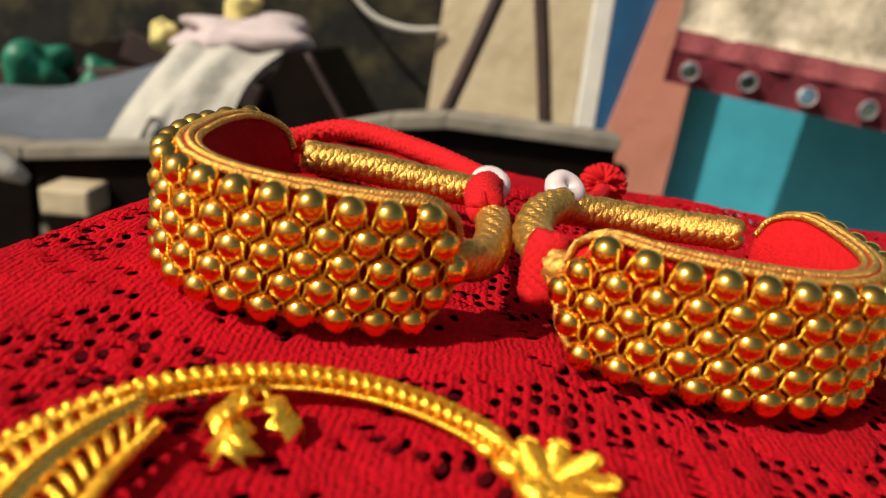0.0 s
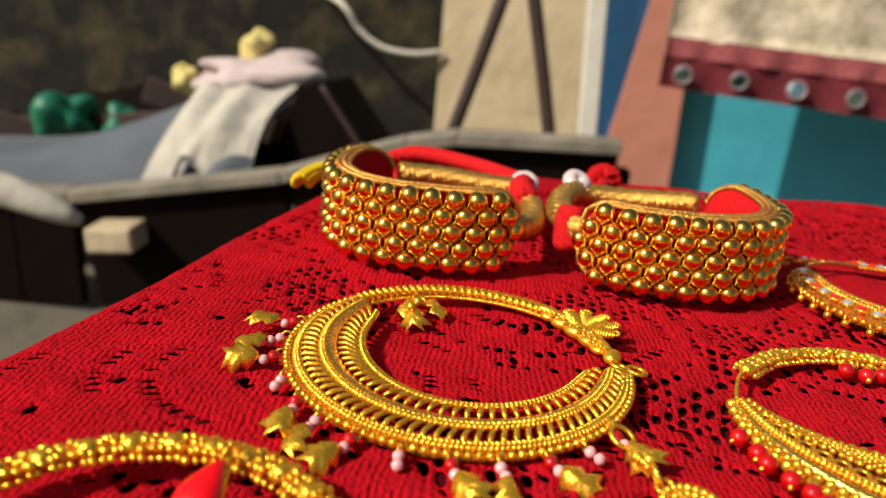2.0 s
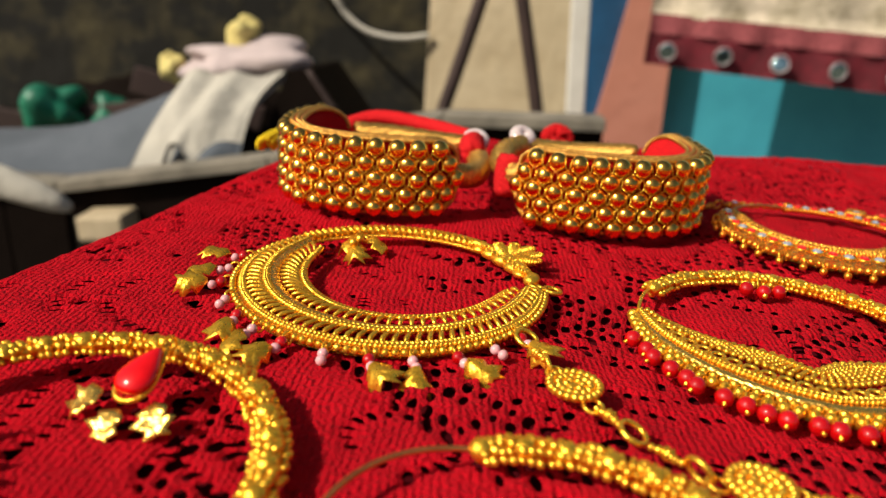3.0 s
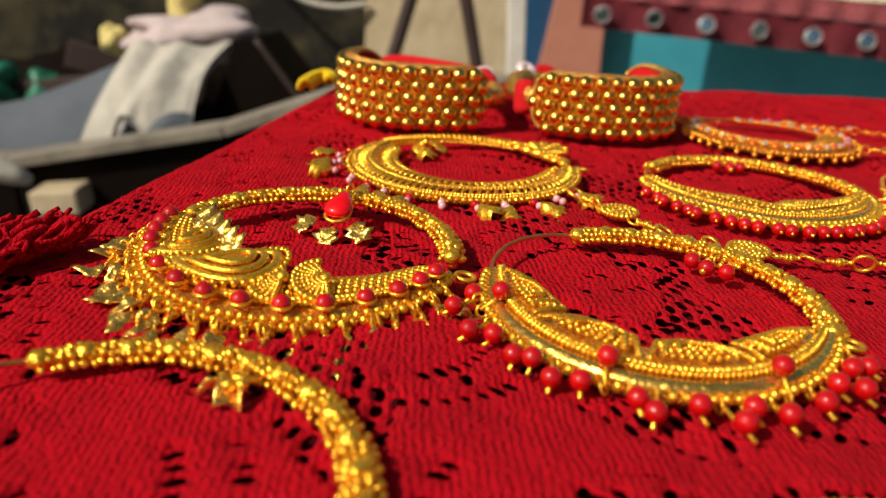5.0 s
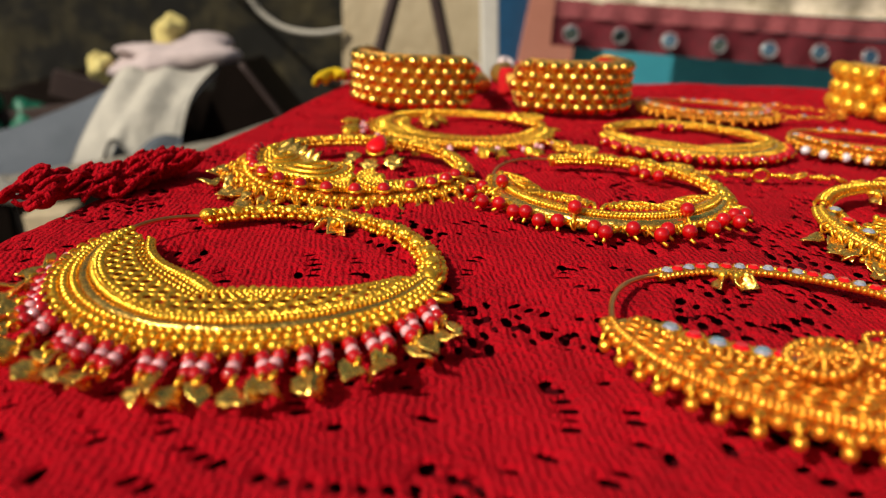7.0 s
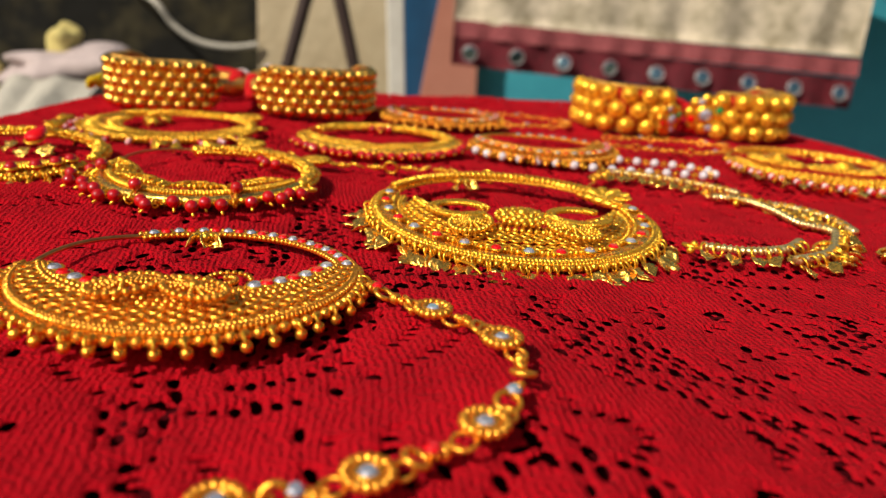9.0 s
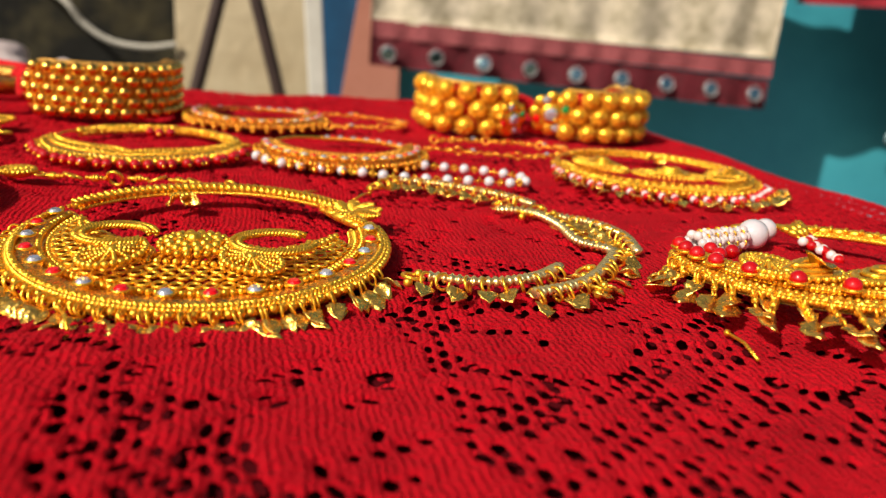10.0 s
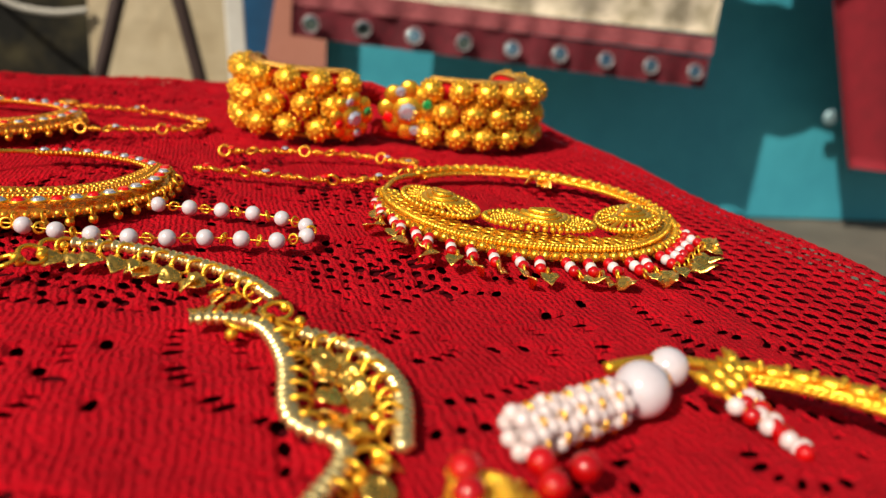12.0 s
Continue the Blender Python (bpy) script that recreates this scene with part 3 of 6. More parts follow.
cart = thing("cart", "old wooden handcart with a grey top rail, its boards coloured dark for shade", "cart", pose(0, 0, 0))
RAIL = [(-2.2, -0.47), (-1.16, -0.445), (-1.0, -0.44), (-0.47, -0.335), (-0.17, -0.225), (-0.05, -0.200), (0.33, -0.185)]
for (xa, za), (xb, zb) in zip(RAIL[:-1], RAIL[1:]):
    L_, a_ = math.hypot(xb - xa, zb - za), -math.degrees(math.atan2(zb - za, xb - xa))
    slab("top_rail", (0, -0.05, -0.026), (L_ - 0.001, 0.03, 0.004), GREYWOOD, cart, "weathered grey rail", pose(xa, 1.62, za, 0, a_, 0))
    # boards run on down to the ground, standing in for shade under the cart
    slab("side_board_with_shade", (0, 0.0, -0.52 if xa > -0.9 else -0.31), (L_ - 0.001, 0.03, -0.029), SHADED_WOOD, cart, "", pose(xa, 1.60, za, 0, a_, 0))
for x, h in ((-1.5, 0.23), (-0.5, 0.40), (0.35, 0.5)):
    slab("leg", (-0.03, 0.04, 0), (0.03, 0.10, h), SHADED_WOOD, cart, "", pose(x, 1.62, -0.765))
handle = Mesh()
hp = resample([(-1.3, 1.12, -0.28), (-0.9, 1.2, -0.325), (-0.80, 1.2, -0.355), (-0.755, 1.2, -0.372)], 0.03)
tube(handle, hp, np.interp(np.linspace(0, 1, len(hp)), (0, 0.75, 0.93, 1), (0.036, 0.033, 0.024, 0.010)), 14)
part("handle", handle, OFFWHITE, cart, "pale rounded shaft end")
blk = slab("brick_block", (-0.058, -0.05, -0.032), (0.058, 0.06, 0.032), BEIGE, None, "", pose(-0.868, 1.56, -0.53, 0, -6, 0), 0.008)
tagged(blk, "pale block set in the side of the cart", "block")


# hanging embroidered cloth with mirror border
def hanging(xs, y, ztop, zbot, slope, ripple=0.02, thick=0.006, swing=0.0, waves=2.2):
    n = len(xs)
    rows = []
    for z in np.linspace(ztop, zbot, 4):
        rows.append([(x, y - swing * (x - xs[0]) + 0.006 * math.sin(i * 1.7), z + slope * (x - xs[0])) for i, x in enumerate(xs)])
    return sheet(rows, thick, ripple, waves)


hc = thing("hanging_cloth", "cream embroidered cloth with a maroon mirror-work border, hung in sun", "cloth", pose(0.0028, -0.008, 0.0595) @ Matrix.Scale(0.945, 4))
XS = np.linspace(0.545, 1.97, 17)
part("cream_field", hanging(XS, 2.250, 0.9, -0.016, -0.013, 0.012, swing=0.168, waves=4.0), CREAM, hc, "cream printed cotton")
part("trim", hanging(XS, 2.240, -0.008, -0.066, -0.026, 0.007, swing=0.168, waves=9.0), LACEPINK, hc, "dusty pink crochet trim")
part("border", hanging(XS, 2.247, -0.058, -0.160, -0.040, 0.009, swing=0.168, waves=7.0), MAROON, hc, "maroon border")
disc = Mesh()
a = np.linspace(0, 2 * math.pi, 20, endpoint=False)
plate(disc, np.c_[0.025 * np.cos(a), 0.025 * np.sin(a)], 0.002, pose(0, 0, 0, 90, 0, 0))
disc_data = disc.data("mirror")
rimm = Mesh()
torus(rimm, (0, 0, 0), 0.0260, 0.0026, (0, 1, 0), 18, 6)
rim_data = rimm.data("mirror_rim")
rs = np.random.RandomState(7)
for i in range(9):
    x = 0.600 + i * 0.163
    z = -0.112 - 0.039 * (x - 0.545) + rs.uniform(-0.004, 0.004)
    mob = part("mirror", disc_data, MIRROR, hc, "round mirror" if i == 0 else "", pose(x, 2.218 - 0.168 * (x - 0.506), z, rs.uniform(-14, 12), 0, rs.uniform(-16, 16) - 9))
    part("mirror_rim", rim_data, SILVERTHREAD, mob)

rc = hanging(np.linspace(2.40, 3.3, 6), 2.0, 0.9, -0.44, 0.0, 0.03)
rv = np.concatenate(rc.v)
rv[:, 0] += np.maximum(0.25 - rv[:, 2], -0.3) * 0.48
rc.v = [rv]
tagged(part("red_curtain", rc, REDCLOTH), "plain red cloth hanging in the sun", "cloth")
rt = hanging(np.linspace(1.985, 2.7, 5), 1.98, 0.9, 0.215, 0.04, 0.01)
tagged(part("red_cloth", rt, REDCLOTH), "red cloth edge hanging beside the embroidered cloth", "cloth")

bolt = thing("door_bolt", "round bolt head on the teal wall", "bolt", pose(2.80, 2.225, -0.27, 90, 0, -5))
bb = Mesh()
balls(bb, [(0, 0, 0)], 0.035, (16, 10), (1, 1, 0.5))
part("knob", bb, STEEL, bolt)


# ---- jewellery ----
def lift_at(x, y):
    """How far the cloth swells up here."""
    return max(0.0, float(cloth_height(np.array(x), np.array(y))) + 0.0006)


def leaf_outline(length, width, notch=0.0):
    """A shouldered, pointed leaf from its stem at the origin along +x."""
    half = [(0.0, 0.10), (0.10, 0.34), (0.26, 0.95), (0.42, 0.84), (0.52, 1.0), (0.70, 0.62), (0.86, 0.30)]
    pts = [(x, y) for x, y in half] + [(1.0, 0.0)] + [(x, -y) for x, y in reversed(half)]
    return np.array(pts) * (length, width)


def fish_outline(s):
    return np.array([(0, 0.1), (0.25, 0.42), (0.45, 0.30), (0.70, 0.62), (0.85, 0.28), (1.0, 0.35), (0.92, 0.0), (1.0, -0.35), (0.72, -0.30),
                     (0.55, -0.58), (0.38, -0.30), (0.18, -0.42), (0, -0.1)]) * s


def stamped(outline, thick, dome, fold, curl):
    """A thin stamped charm, folded along its midrib and curled towards the tip."""
    m = plate(Mesh(), outline, thick, None, dome)
    v = np.concatenate(m.v)
    size = outline[:, 0].max()
    v[:, 2] += fold * np.abs(v[:, 1]) - curl * size * (v[:, 0] / size) ** 2 + 0.05 * size * np.sin(v[:, 0] / size * 9.0 + v[:, 1] / size * 5.0)
    m.v = [v]
    return m


LEAF = stamped(leaf_outline(0.0068, 0.0026), 0.0003, 0.0002, 0.45, 0.10).data("leaf")
LEAF_BIG = stamped(leaf_outline(0.0092, 0.0034), 0.0003, 0.0002, -0.40, -0.12).data("leaf")
FISH = stamped(fish_outline(0.0076), 0.0004, 0.0003, 0.35, 0.16).data("leaf")
FISH_BIG = stamped(fish_outline(0.0086), 0.0004, 0.0004, -0.7, 0.34).data("leaf")
HEART = stamped(leaf_outline(0.0064, 0.0030), 0.0003, 0.0002, 0.30, 0.12).data("leaf")


def bead_data(r, res=(16, 10)):
    m = balls(Mesh(), [(0, 0, 0)], r, res)
    return m.data("bead")


RED_B = bead_data(0.0023)
WHITE_B = bead_data(0.0017, (10, 6))
PINK_B = bead_data(0.0014, (10, 6))
RED_S = bead_data(0.0017, (10, 6))
PEARL_B = bead_data(0.0024)
GOLDBALL = bead_data(0.0014, (10, 6))


def stone_mesh(r):
    """A faceted round stone with a flat table."""
    k = 8
    a = np.linspace(0, 2 * math.pi, k, endpoint=False)
    lo = np.c_[r * np.cos(a), r * np.sin(a), 0 * a]
    hi = np.c_[0.6 * r * np.cos(a + 0.4), 0.6 * r * np.sin(a + 0.4), 0 * a + 0.45 * r]
    i, j = np.arange(k), (np.arange(k) + 1) % k
    m = Mesh().add(np.r_[lo, hi], np.r_[np.c_[i, j, i + k], np.c_[j, j + k, i + k]])
    m.f.append(np.array([list(range(k, 2 * k))]))
    return m.data("stone", False)


STONE = stone_mesh(0.0020)
STONE_S = stone_mesh(0.0016)


def polar(R, deg, z=0.0):
    a = np.radians(deg)
    return np.stack([R * np.cos(a), R * np.sin(a), np.zeros_like(a) + z], -1)


class Crescent:
    """The curved plate of a nose ring: angles a0 to a1, its width w(s), and places on it by (s, q): q 0 at the outer rim, 1 at the inner."""

    def __init__(self, R, a0, a1, w, h=0.003):
        self.R, self.a0, self.a1, self.w, self.h = R, a0, a1, w, h
        self.length = R * math.radians(abs(a1 - a0))

    def at(self, s, q, lift=0.0):
        s, q = np.broadcast_arrays(np.asarray(s, float), np.asarray(q, float))
        r = self.R - q * self.w(s)
        z = 0.0012 + self.h * np.sin(np.pi * np.clip(0.15 + 0.75 * q, 0, 1)) + lift
        p = polar(1.0, self.a0 + (self.a1 - self.a0) * s)
        p[..., 0] *= r
        p[..., 1] *= r
        p[..., 2] = z
        return p


def along(c, q, step, s0=0.005, s1=0.995, lift=0.0):
    """Places at even steps along the plate at one q, with the way's turn about z."""
    p = resample(c.at(np.linspace(s0, s1, 160), q, lift), step)
    t = np.gradient(p, axis=0)
    return p, np.arctan2(t[:, 1], t[:, 0])


def beading(m, p, turns, r, slant=0.8):
    """A row of slanting oval grains, like twisted wire."""
    balls(m, p, r, (6, 5) if (6, 5) in BALLS else (6, 4), (1.25, 0.62, 0.95), turns + slant)


def fill(c, bands, parent, material):
    """Lays the plate's bands: beaded rims, grain rows, polished strips, slats, filigree, back plate. Each band is one part."""
    wmax = float(np.max(c.w(np.linspace(0, 1, 30))))
    for kind, q0, q1 in bands:
        m = Mesh()
        if kind == "rope":
            for dq in (0.0, 0.0011 / wmax):
                p, t = along(c, q0 + dq, 0.00125, lift=0.0004)
                beading(m, p, t, 0.00095, 0.7 if dq == 0 else -0.7)
        elif kind == "grain":
            r_ = 0.00095 if q1 == 0 else q1
            p, t = along(c, q0, r_ * 2.15, lift=0.0004)
            balls(m, p, r_, (8, 5))
        elif kind == "strip":
            ss = np.linspace(0, 1, 90)
            a, b = c.at(ss, q0, 0.0006), c.at(ss, q1, 0.0002)
            mid = (a + b) / 2 + (0, 0, 0.0004)
            lo_a, lo_b = a - (0, 0, 0.001), b - (0, 0, 0.001)
            v = np.stack([lo_a, a, mid, b, lo_b], 1)
            i = np.arange(90 * 5).reshape(90, 5)
            m.add(v, np.stack([i[:-1, :-1], i[:-1, 1:], i[1:, 1:], i[1:, :-1]], -1).reshape(-1, 4))
        elif kind == "slats":
            p, t = along(c, (q0 + q1) / 2, 0.0029, 0.015, 0.985)
            n = len(p)
            for s in np.linspace(0.015, 0.985, n):
                d = 0.9 / n
                arc = [c.at(s, q0), c.at(s + d * 0.15, q0 + (q1 - q0) * 0.35, 0.0007), c.at(s + d * 0.5, q0 + (q1 - q0) * 0.7, 0.0007), c.at(s + d, q1)]
                tube(m, arc, (0.0005, 0.00075, 0.00068, 0.0005), 6)
        elif kind == "hatch":
            p, t = along(c, (q0 + q1) / 2, 0.0024, 0.02, 0.98)
            n = len(p)
            for s in np.linspace(0.02, 0.97, n):
                d = 1.4 / n
                k = max(4, int(wmax * abs(q1 - q0) / 0.0014))
                balls(m, c.at(np.linspace(s, min(s + d, 1), k), np.linspace(q0, q1, k)), 0.00078, (6, 4))
        elif kind == "lattice":
            rows = max(1, int(wmax * abs(q1 - q0) / 0.0036))
            for k in range(rows):
                q = q0 + (q1 - q0) * (k + 0.5) / rows
                p, t = along(c, q, 0.0040, 0.03 + 0.012 * (k % 2), 0.97)
                for e in p:
                    torus(m, e, 0.0017, 0.00055, (0, 0, 1), 10, 5)
        elif kind == "rows":
            k = max(2, int(wmax * abs(q1 - q0) / 0.0021))
            for q in np.linspace(q0, q1, k):
                p, t = along(c, q, 0.00195, 0.02, 0.98, 0.0002)
                balls(m, p, 0.0010, (6, 4))
        elif kind == "backing":
            ss, qq = np.linspace(0, 1, 70), np.linspace(q0, q1, 6)
            v = c.at(ss[:, None], qq[None, :], -0.0007)
            i = np.arange(70 * 6).reshape(70, 6)
            k = 70 * 6
            q = np.stack([i[:-1, :-1], i[:-1, 1:], i[1:, 1:], i[1:, :-1]], -1).reshape(-1, 4)
            m.add(np.r_[v.reshape(-1, 3), v.reshape(-1, 3) - (0, 0, 0.0005)], q, q[:, ::-1] + k)
        names = {"rope": "rim", "grain": "grain_border", "strip": "polished_strip", "slats": "openwork_band", "hatch": "hatched_band", "lattice": "filigree",
                 "rows": "granulation", "backing": "back_plate"}
        ob = part(names[kind], m, GOLD_SHEET if kind in ("strip", "backing") else material, parent)
        if kind not in ("strip", "backing"):
            tagged(ob, kind="stuff")


def hoop(parent, R, b0, b1, material, style="grain", z=0.0028):
    """The slim upper arc of the ring."""
    m = Mesh()
    ang = np.linspace(b0, b1, 80)
    core = polar(R - 0.0025, ang, z)
    tube(m, core, 0.0013, 8)
    L = R * math.radians(abs(b1 - b0))
    if style == "grain":
        n = int(L / 0.0019)
        a = np.linspace(b0, b1, n)
        rj = np.random.RandomState(int(R * 1e5))
        for dr, dz, r in ((0.0006, 0.0002, 0.0011), (-0.0009, 0.0014, 0.0011), (-0.0025, 0.0017, 0.0011), (-0.0041, 0.0012, 0.0011), (-0.0052, -0.0002, 0.0010)):
            p = polar(R + dr, a + rj.uniform(-0.6, 0.6, n), z + dz) + rj.uniform(-0.0003, 0.0003, (n, 3))
            balls(m, p, r * rj.uniform(0.75, 1.15, n), (6, 4), (1.3, 0.8, 0.9), np.radians(a) + rj.uniform(0.4, 1.1, n))
        lump_a = np.linspace(b0, b1, int(L / 0.0075))
        balls(m, polar(R - 0.0024, lump_a, z + 0.0008), 0.0023, (8, 5), (1.1, 1.1, 0.9))
        balls(m, polar(R - 0.002, a, z - 0.0012), 0.0014, (6, 4))
    elif style == "ridge":
        n = int(L / 0.0024)
        for t in np.linspace(b0, b1, n):
            d = (b1 - b0) / n
            for r0, r1 in ((R - 0.0022, R), (R - 0.0022, R - 0.0045)):
                tube(m, np.r_[polar(r0, np.array([t]), z + 0.0018), polar((r0 + r1) / 2, np.array([t + d * 0.4]), z + 0.0014), polar(r1, np.array([t + d * 0.9]), z)], 0.0008, 6)
        for dr in (0.0003, -0.0048):
            rope(m, polar(R + dr, ang, z - 0.0006), 0.0007, 0.003)
    elif style == "leafy":
        n = int(L / 0.0042)
        a = np.linspace(b0, b1, n)
        balls(m, polar(R - 0.002, a, z + 0.0012), 0.0023, (10, 6), (0.75, 1.2, 0.7), np.radians(a))
        for dr in (-0.0036, -0.0021, -0.0006):
            balls(m, polar(R + dr, a + 0.4 * (a[1] - a[0]), z + 0.0022), 0.0008, (6, 4))
        rope(m, polar(R, ang, z), 0.0009, 0.004)
        rope(m, polar(R - 0.0042, ang, z), 0.0009, 0.004)
    elif style == "stones":
        for dr in (0.0, -0.0044):
            n = int(L / 0.0017)
            balls(m, polar(R + dr, np.linspace(b0, b1, n), z + 0.0004), 0.0009, (8, 5))
        tube(m, core, 0.0020, 8, flat=0.5)
    ob = part("hoop", m, material, parent)
    if style == "stones":
        n = int(L / 0.0038)
        for i, t in enumerate(np.linspace(b0 + (b1 - b0) * 0.04, b1 - (b1 - b0) * 0.04, n)):
            part("stone", STONE_RS if i % 2 else STONE_WS, RED_GEM if i % 2 else CLEAR, ob, "",
                 Matrix.Translation(Vector(polar(R - 0.0022, np.array([t]), z + 0.0012)[0])))
    return ob


def twin(data, material):
    d = data.copy()
    d.materials.clear()
    d.materials.append(material)
    return d


STONE_R, STONE_W = twin(STONE, RED_GEM), twin(STONE, CLEAR)
STONE_RS, STONE_WS = twin(STONE_S, RED_GEM), twin(STONE_S, CLEAR)


def pendants(parent, c, n, style, seed, s0=0.03, s1=0.97, reach=1.0, material=None, lift=0.0):
    """The fringe: jump rings on the outer rim, each with its bead or leaf lying outwards on the cloth."""
    rs = np.random.RandomState(seed)
    for i in range(n):
        s = s0 + (s1 - s0) * (i + 0.5) / n
        deg = c.a0 + (c.a1 - c.a0) * s
        loose = 9 if style in ("redwhite", "redpink") else 20
        yaw = deg + (270 - deg) * (0.78 if loose == 9 else 0.40) + rs.uniform(-loose, loose)
        root = Vector(c.at(s, 0.0)) + Vector((0, 0, 0.0002))
        place = Matrix.Translation(root) @ pose(0, 0, 0, 0, 0, yaw)
        m = Mesh()
        torus(m, (0.0014, 0, 0), 0.0016, 0.00038, (0.2, 1, 0.3 + rs.uniform(-0.3, 0.3)), 12, 5)
        low = -root.z
        p = part("pendant", m, GOLD, parent, "", place)
        if style == "redrow":
            far = 0.0032 + rs.uniform(-0.0003, 0.0005)
            tube(m2 := Mesh(), [(0.0015, 0, 0.0), (far, 0, low + 0.0024), (far + 0.0030, 0, low + 0.0020)], 0.0005, 6)
            part("pin", m2, GOLD, p)
            part("bead", RED_BD, RED_BEAD, p, "glossy red bead", Matrix.Translation((far, 0, low + 0.0024)))
        elif style == "red":
            far = 0.0040 + (0.0040 if i % 2 else 0) * rs.uniform(0.4, 1.2)
            up = lift > 0 and i % 7 == 2
            if up:
                far = -0.0034
            tube(m2 := Mesh(), [(0.002, 0, 0.0004), (far * 0.6, 0, 0.0022 if up else 0.0), (far + (-0.0032 if up else 0.0032), 0, 0.0042 if up else low + 0.0024)], 0.0005, 6)
            part("pin", m2, GOLD, p)
            part("bead", RED_BD, RED_BEAD, p, "glossy red bead", Matrix.Translation((far, 0, 0.0042 if up else low + 0.0024 + rs.uniform(0, 0.0015) + lift)))
        elif style == "longleaf":
            far = rs.uniform(0.004, 0.0065)
            tube(m2 := Mesh(), [(0.002, 0, 0.0), (far * 0.6, 0.0004, low * 0.25), (far, 0, low * 0.55)], 0.00055, 6)
            torus(m2, (far + 0.0008, 0, low * 0.6), 0.0011, 0.0004, (0.3, 1, 0.4), 10, 5)
            balls(m2, [(far * 0.35, 0, low * 0.1), (far * 0.7, 0, low * 0.33)], 0.0010, (8, 5))
            part("link", m2, GOLD, p)
            part("leaf", LEAF_BIG_P, GOLD_SHEET, p, "stamped gold leaf", pose(far + 0.001, 0, low * 0.62, rs.uniform(-40, 40), rs.uniform(4, 26), rs.uniform(-25, 25)))
        elif style == "leaf":
            part("leaf", LEAF_P if i % 3 else LEAF_BIG_P, GOLD_SHEET, p, "stamped gold leaf",
                 pose(0.0026, 0, -0.0012, rs.uniform(-35, 35), rs.uniform(8, 40) if root.z > 0.004 else rs.uniform(5, 22), rs.uniform(-25, 25)))
        elif style in ("redwhite", "redpink"):
            drop = math.degrees(math.atan2(max(root.z - 0.0022, 0.0003), 0.008))
            stack = pose(0.003, 0, -0.0002, 0, drop, rs.uniform(-12, 12))
            tri = ((RED_SD, RED_BEAD, 0.0007), (WHITE_BD if style == "redwhite" else PINK_BD, WHITE_BEAD, 0.0031), (RED_SD, RED_BEAD, 0.0055))
            for d_, mt, dx in tri:
                part("bead", d_, mt, p, "", stack @ Matrix.Translation((dx, 0, 0.0)))
            tip = stack @ Vector((0.0072, 0, 0))
            ring_ = Mesh()
            torus(ring_, (tip.x + 0.0008, 0, tip.z), 0.0014, 0.0004, (0.2, 1, rs.uniform(-0.5, 0.5)), 12, 5)
            part("link", ring_, GOLD, p)
            part("leaf", LEAF_P if i % 2 else LEAF_BIG_P, GOLD_SHEET, p, "stamped gold leaf", pose(tip.x + 0.0015, 0, tip.z, rs.uniform(-50, 50), rs.uniform(-12, 4), rs.uniform(-30, 30)))
        elif style == "ball":
            part("bead", GOLDBALL_D, GOLD_DEEP, p, "", Matrix.Translation((0.0022, 0, low + 0.0018)))
        elif style == "fish":
            part("bead", PINK_BD if i % 2 else RED_SD, PINK_BEAD, p, "", Matrix.Translation((0.0034, 0, -0.0002)))
            part("bead", PINK_BD, PINK_BEAD, p, "", Matrix.Translation((0.0060, 0.0004, -0.0006)))
            if i % 4 != 3:
                part("leaf", FISH_BIG_P, GOLD, p, "stamped gold charm", pose(0.0070, 0, 0.0010, rs.uniform(-50, 50), rs.uniform(-20, 8), rs.uniform(-35, 35)))


RED_BD, RED_SD = twin(RED_B, RED_BEAD), twin(RED_S, RED_BEAD)
WHITE_BD, PINK_BD = twin(WHITE_B, WHITE_BEAD), twin(PINK_B, PINK_BEAD)
GOLDBALL_D = twin(GOLDBALL, GOLD_DEEP)
LEAF_P, LEAF_BIG_P, FISH_P = twin(LEAF, GOLD_SHEET), twin(LEAF_BIG, GOLD_SHEET), twin(FISH, GOLD_SHEET)
HEART_P = twin(HEART, GOLD_SHEET)
FISH_BIG_P = twin(FISH_BIG, GOLD)


def stones_on(parent, c, s_list, q, big=True):
    for i, s in enumerate(s_list):
        set_ = Mesh()
        p = Vector(c.at(s, q, 0.0012))
        torus(set_, (0, 0, 0), 0.0021 if big else 0.0017, 0.0004, (0, 0, 1), 12, 5)
        col = part("collet", set_, GOLD, parent, "", Matrix.Translation(p))
        part("stone", (STONE_R if i % 2 else STONE_W) if big else (STONE_RS if i % 2 else STONE_WS), RED_GEM if i % 2 else CLEAR, col)


